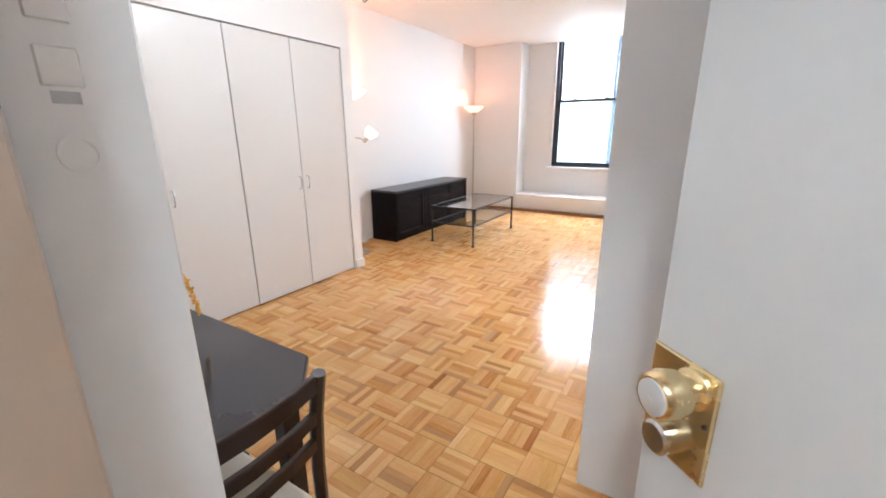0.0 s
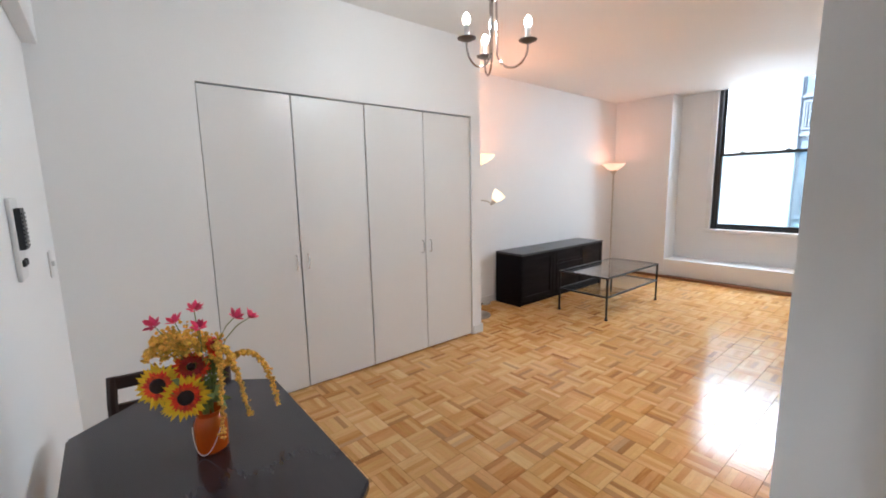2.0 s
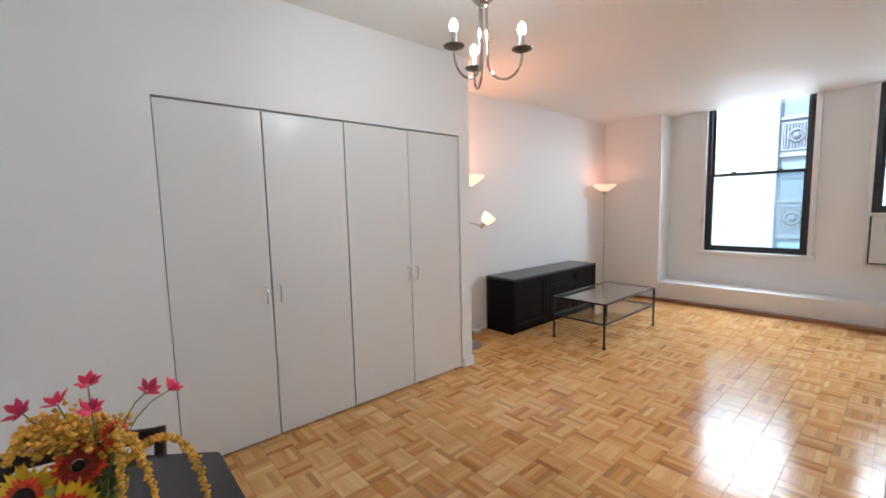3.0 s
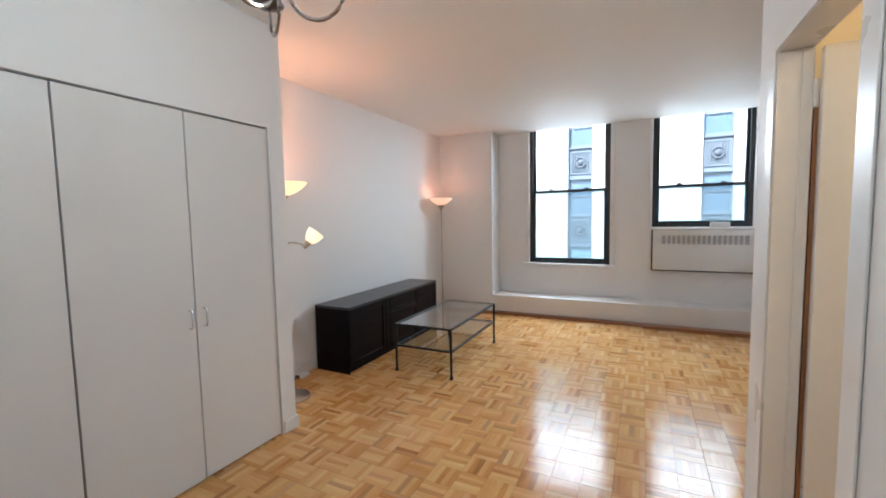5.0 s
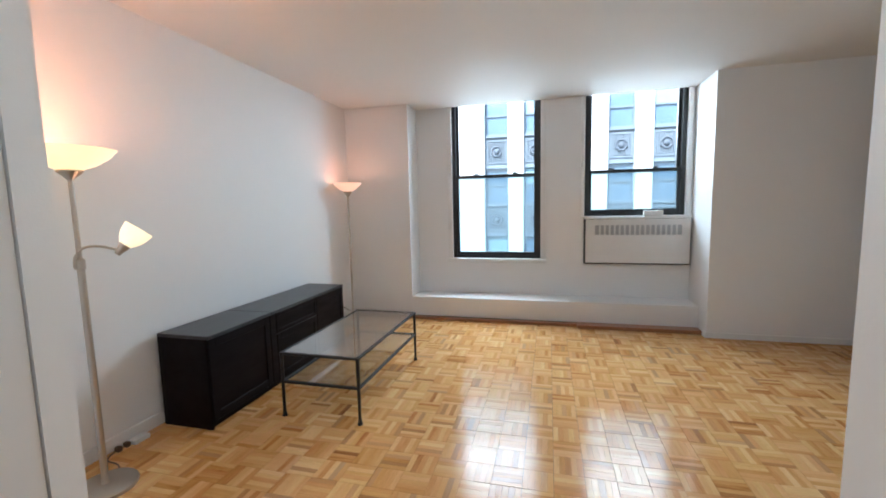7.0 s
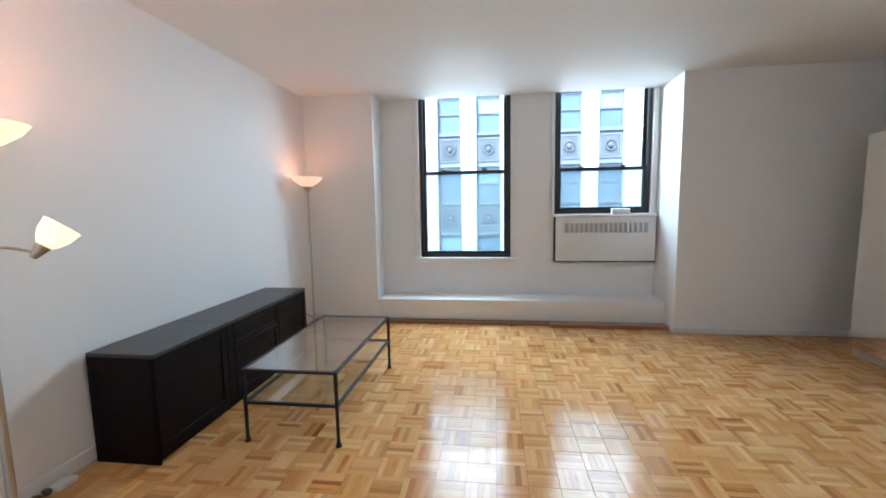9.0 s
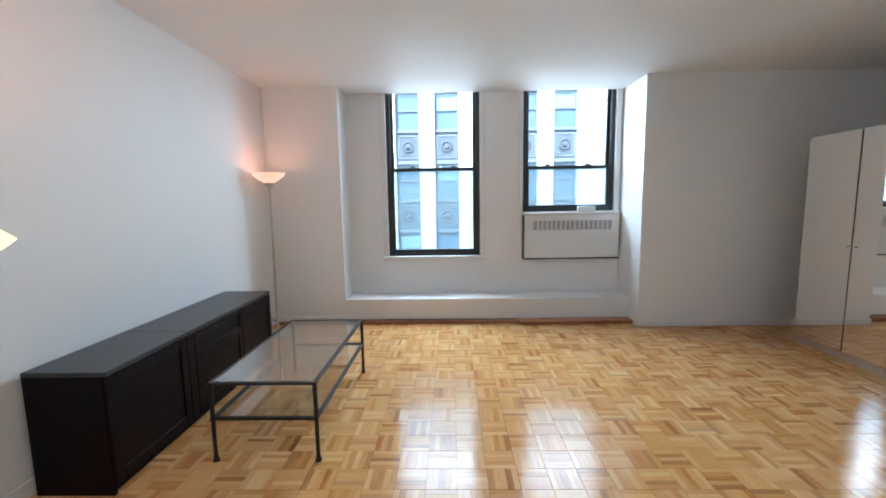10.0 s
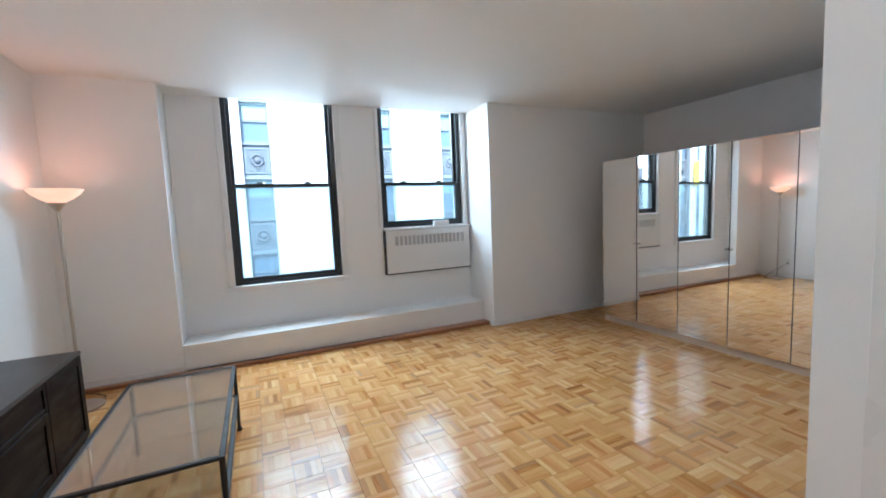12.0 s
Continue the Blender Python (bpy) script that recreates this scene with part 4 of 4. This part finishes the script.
# ---- flowers ----
def petal_ring(bm, c, axis, n, r0, r1, width, droop, rng):
    axis = Vector(axis).normalized()
    u = axis.orthogonal().normalized()
    w = axis.cross(u)
    for k in range(n):
        a = 2 * math.pi * (k + rng.uniform(-0.2, 0.2)) / n
        d = math.cos(a) * u + math.sin(a) * w
        s = -math.sin(a) * u + math.cos(a) * w
        L = r1 * rng.uniform(0.88, 1.1)
        lift = droop + rng.uniform(-0.12, 0.12)
        p = [Vector(c) + d * r0 - s * width * 0.35, Vector(c) + d * r0 + s * width * 0.35]
        mid = Vector(c) + d * (r0 + (L - r0) * 0.55) + axis * lift * (L - r0) * 0.5
        tip = Vector(c) + d * L + axis * lift * (L - r0) * 0.8
        v = [bm.verts.new(q) for q in (p[0], p[1], mid + s * width * 0.5, tip, mid - s * width * 0.5, mid + axis * width * 0.12)]
        bm.faces.new((v[0], v[1], v[5]))
        bm.faces.new((v[1], v[2], v[5]))
        bm.faces.new((v[2], v[3], v[5]))
        bm.faces.new((v[3], v[4], v[5]))
        bm.faces.new((v[4], v[0], v[5]))


def blob(bm, c, r, rng):
    top = bm.verts.new(Vector(c) + Vector((0, 0, r)))
    bot = bm.verts.new(Vector(c) - Vector((0, 0, r)))
    k0 = rng.uniform(0, 1)
    ring = [bm.verts.new(Vector(c) + Vector((math.cos(k0 + k * 1.2566) * r, math.sin(k0 + k * 1.2566) * r, 0))) for k in range(5)]
    for k in range(5):
        bm.faces.new((ring[k], ring[(k + 1) % 5], top))
        bm.faces.new((ring[(k + 1) % 5], ring[k], bot))


VX, VY, VZ = -1.585, 0.367, 0.735


def bouquet():
    rng = random.Random(5)
    jar = thing("glass_jar", "amber glass jar vase with a wire bail on the table", "vase", pose(VX, VY, VZ))
    part("jar", lathe([(0, 0), (0.033, 0), (0.038, 0.006), (0.0395, 0.03), (0.0395, 0.078), (0.034, 0.092), (0.0305, 0.099), (0.0325, 0.111), (0.0295, 0.111), (0.0275, 0.099), (0.035, 0.077), (0.036, 0.01), (0, 0.008)], 28), ORANGE, jar, "", True)
    part("bail", tube([(0.0418 * math.cos(a - 0.9), 0.0418 * math.sin(a - 0.9), 0.07 - 0.065 * math.sin((a + 0.9) / 2.2 * math.pi)) for a in [-0.9 + 2.2 * i / 14 for i in range(15)]], 0.0011, 6), WIRE, jar, "thin pale wire handle")
    # camera side of the bouquet is towards +x and a little -y
    fw = Vector((0.95, -0.05, 0.2)).normalized()
    left = Vector((-0.05, -1.0, 0)).normalized()
    base = Vector((VX, VY, VZ))

    def at(side, depth, up):
        return base + left * side + Vector((1, 0, 0)) * depth + Vector((0, 0, up))

    def stem(th, a, label="", mid=None):
        b0 = base + Vector((rng.uniform(-0.02, 0.02), rng.uniform(-0.02, 0.02), 0.02))
        part("stem", tube(bez(b0, base + Vector((0, 0, 0.14)), mid or (Vector(a) + base + Vector((0, 0, 0.2))) / 2, a, 8), 0.002, 6, None, 0.0011), STEMG, th)

    def sunflower(side, depth, up, face, r, inner):
        th = thing("sunflower", "yellow and rust artificial sunflower with a dark centre" if inner is PETR else "rust red artificial daisy in the bouquet", "flower", None, "bouquet")
        k = 0.33 if inner is PETR else 0.2
        c = at(side, depth, up)
        a = Vector(face).normalized()
        q = Matrix.Translation(c) @ a.to_track_quat("Z", "Y").to_matrix().to_4x4()
        part("disc", lathe([(0, -0.004), (r * k, -0.002), (r * k, 0.006), (r * k * 0.75, 0.012), (0, 0.014)], 20, q), DISC, th, "", True)
        bm = bmesh.new()
        petal_ring(bm, c - a * 0.004, a, 23, r * 0.3, r, r * 0.25, 0.12, rng)
        petal_ring(bm, c - a * 0.007, a, 21, r * 0.3, r * 0.97, r * 0.27, 0.0, rng)
        part("outer_whorl", bm, PETY if inner is PETR else PETR, th, "", False, "stuff")
        bm = bmesh.new()
        petal_ring(bm, c + a * 0.002, a, 24, r * 0.26, r * 0.66, r * 0.18, 0.14, rng)
        petal_ring(bm, c + a * 0.003, a, 20, r * 0.24, r * 0.55, r * 0.16, 0.22, rng)
        part("inner_whorl", bm, inner, th, "", False, "stuff")
        stem(th, c - a * 0.006)

    sunflower(0.052, 0.05, 0.18, fw, 0.054, PETR)
    sunflower(0.10, 0.015, 0.212, (0.8, -0.45, 0.25), 0.054, PETR)
    sunflower(0.03, 0.015, 0.24, (0.75, 0.0, 0.6), 0.046, PETD)
    sunflower(-0.028, 0.02, 0.282, (0.6, 0.5, 0.5), 0.028, PETD)

    for s, d, u in ((0.093, 0.0, 0.356), (0.05, -0.02, 0.351), (0.006, -0.02, 0.374), (0.004, 0.015, 0.335), (-0.08, 0.0, 0.342), (-0.117, 0.0, 0.334)):
        th = thing("pink_flower", "small crimson pink artificial blossom on a thin stem", "flower", None, "bouquet")
        c = at(s, d, u)
        bm = bmesh.new()
        petal_ring(bm, c, (0.5 * rng.uniform(0.3, 1), -s * 4, 0.6), 6, 0.003, 0.023, 0.012, 0.9, rng)
        petal_ring(bm, c, (0.5, -s * 4, 0.7), 4, 0.002, 0.017, 0.009, 1.5, rng)
        part("blossom", bm, PETP, th, "", False, "stuff")
        stem(th, c, "", at(-0.02, 0.0, 0.31) if s < -0.05 else None)

    for s, d, u, tips in ((0.08, -0.02, 0.29, 130), (0.035, 0.0, 0.30, 130), (0.075, 0.0, 0.31, 100), (-0.01, -0.01, 0.285, 110), (0.04, -0.03, 0.31, 90)):
        th = thing("seed_spray", "ochre dried seed spray in the bouquet", "dried flower", None, "bouquet")
        c = at(s, d, u)
        bm = bmesh.new()
        for _ in range(tips):
            o = Vector((rng.gauss(0, 0.016), rng.gauss(0, 0.017), rng.gauss(0, 0.014)))
            blob(bm, c + o, rng.uniform(0.0034, 0.0072), rng)
        part("seed_head", bm, OCHRE, th, "", False, "stuff")
        stem(th, c)

    for a, b, c, d in (((-0.01, 0.0, 0.20), (-0.04, 0.03, 0.36), (-0.03, 0.05, 0.30), (-0.018, 0.055, 0.05)),
                       ((-0.02, 0.0, 0.20), (-0.04, 0.02, 0.33), (-0.055, 0.05, 0.28), (-0.085, 0.055, 0.085)),
                       ((-0.02, 0.0, 0.18), (-0.07, 0.0, 0.28), (-0.155, 0.0, 0.27), (-0.163, 0.025, 0.075)),
                       ((0.04, 0.0, 0.24), (0.06, 0.0, 0.35), (0.09, 0.0, 0.345), (0.118, 0.0, 0.275))):
        th = thing("amaranth_tassel", "drooping ochre amaranth tassel hanging from the bouquet", "dried flower", None, "bouquet")
        pts = bez(at(*a), at(*b), at(*c), at(*d), 70)
        bm = bmesh.new()
        for i, p in enumerate(pts[9:]):
            rr = 0.0072 * (1 - 0.4 * i / 62)
            for _ in range(5):
                blob(bm, p + Vector((rng.gauss(0, 0.0032), rng.gauss(0, 0.0032), rng.gauss(0, 0.002))), rr * rng.uniform(0.7, 1.1), rng)
        part("tassel", bm, OCHRE, th, "", False, "stuff")
        part("stem", tube(pts[:16], 0.002, 6), STEMG, th)

    th = thing("foliage", "green leaves and stems at the jar mouth", "foliage")
    bm = bmesh.new()
    for _ in range(14):
        c = at(rng.uniform(-0.03, 0.05), rng.uniform(-0.02, 0.03), rng.uniform(0.13, 0.22))
        petal_ring(bm, c, (rng.uniform(-1, 1), rng.uniform(-1, 1), 0.5), 3, 0.003, 0.05, 0.02, 0.2, rng)
    part("leafage", bm, STEMG, th, "", False, "stuff")


bouquet()


# ---- parquet: squares of five oak fingers, laid in turn ----
def block_rows(size, turned, tilt, rng):
    """Verts and faces of one square: five fingers with eased edges."""
    n, half, gap, e, dep = 5, size / 2, 0.00015, 0.0004, 0.006
    fw = size / n
    V, F = [], []
    for k in range(n):
        a0, a1 = -half + k * fw + gap, -half + (k + 1) * fw - gap
        b0, b1 = -half + 0.0008, half - 0.0008
        a0 += 0.0008 if k == 0 else 0
        a1 -= 0.0008 if k == n - 1 else 0
        dz = rng.gauss(0, 0.00012)
        sa, sb = tilt[0] + rng.gauss(0, 0.00025), tilt[1] + rng.gauss(0, 0.0002)
        i0 = len(V)
        for (p0, p1, q0, q1, z) in ((a0, a1, b0, b1, -dep), (a0, a1, b0, b1, -e * 0.5), (a0 + e, a1 - e, b0 + e, b1 - e, 0)):
            for a, b in ((p0, q0), (p1, q0), (p1, q1), (p0, q1)):
                zz = z if z <= -dep else z + dz + a * sa + b * sb
                V.append((b, a, zz) if turned else (a, b, zz))
        for r in (0, 4):
            for j in range(4):
                F.append((i0 + r + j, i0 + r + (j + 1) % 4, i0 + r + 4 + (j + 1) % 4, i0 + r + 4 + j))
        F.append((i0 + 8, i0 + 9, i0 + 10, i0 + 11))
    return V, F


def parquet():
    rng = random.Random(11)
    size = 0.1565
    floor_ob = bpy.data.objects["floor"]
    shapes = []
    for k in range(16):
        V, F = block_rows(size, k % 2 == 1, (rng.gauss(0, 0.002), rng.gauss(0, 0.002)), rng)
        me = bpy.data.meshes.new("parquet_block")
        me.from_pydata(V, [], F)
        bm = bmesh.new()
        bm.from_mesh(me)
        bmesh.ops.recalc_face_normals(bm, faces=bm.faces[:])
        bm.to_mesh(me)
        bm.free()
        me.materials.append(OAK)
        shapes.append(me)
    zones = [(WX, CX, 2.94, FLY), (CX, BX, 0.0, FLY), (BX, EX, BY1, FLY), (BX, 0.37, 0.0, BY0), (BX, 1.5, BY0 + 0.11, BY1 - 0.11), (-2.5, 1.5, -1.8, -0.0)]
    AV, AF, made = [], [], 0
    nx, ny = int(7.2 / size) + 1, int(9.2 / size) + 1
    for i in range(nx):
        for j in range(ny):
            x, y = -3.95 + (i + 0.5) * size, -1.9 + (j + 0.5) * size
            if not any(a - size / 2 < x < b + size / 2 and c - size / 2 < y < d + size / 2 for a, b, c, d in zones):
                continue
            turned = (i + j) % 2
            near = -2.15 < x < -0.65 and 2.75 < y < 6.2
            if near and made < 300:
                ob = new("parquet_block", shapes[rng.randrange(8) * 2 + turned])
                ob.parent, ob.location = floor_ob, (x, y, 0)
                made += 1
            else:
                V, F = block_rows(size, turned, (rng.gauss(0, 0.002), rng.gauss(0, 0.002)), rng)
                o = len(AV)
                AV += [(a + x, b + y, c) for a, b, c in V]
                AF += [tuple(q + o for q in f) for f in F]
    me = bpy.data.meshes.new("parquet_field")
    me.from_pydata(AV, [], AF)
    me.materials.append(OAK)
    ob = new("parquet_field", me)
    ob.parent = floor_ob
    tagged(ob, "glossy honey oak parquet squares", "", "", "stuff")


parquet()
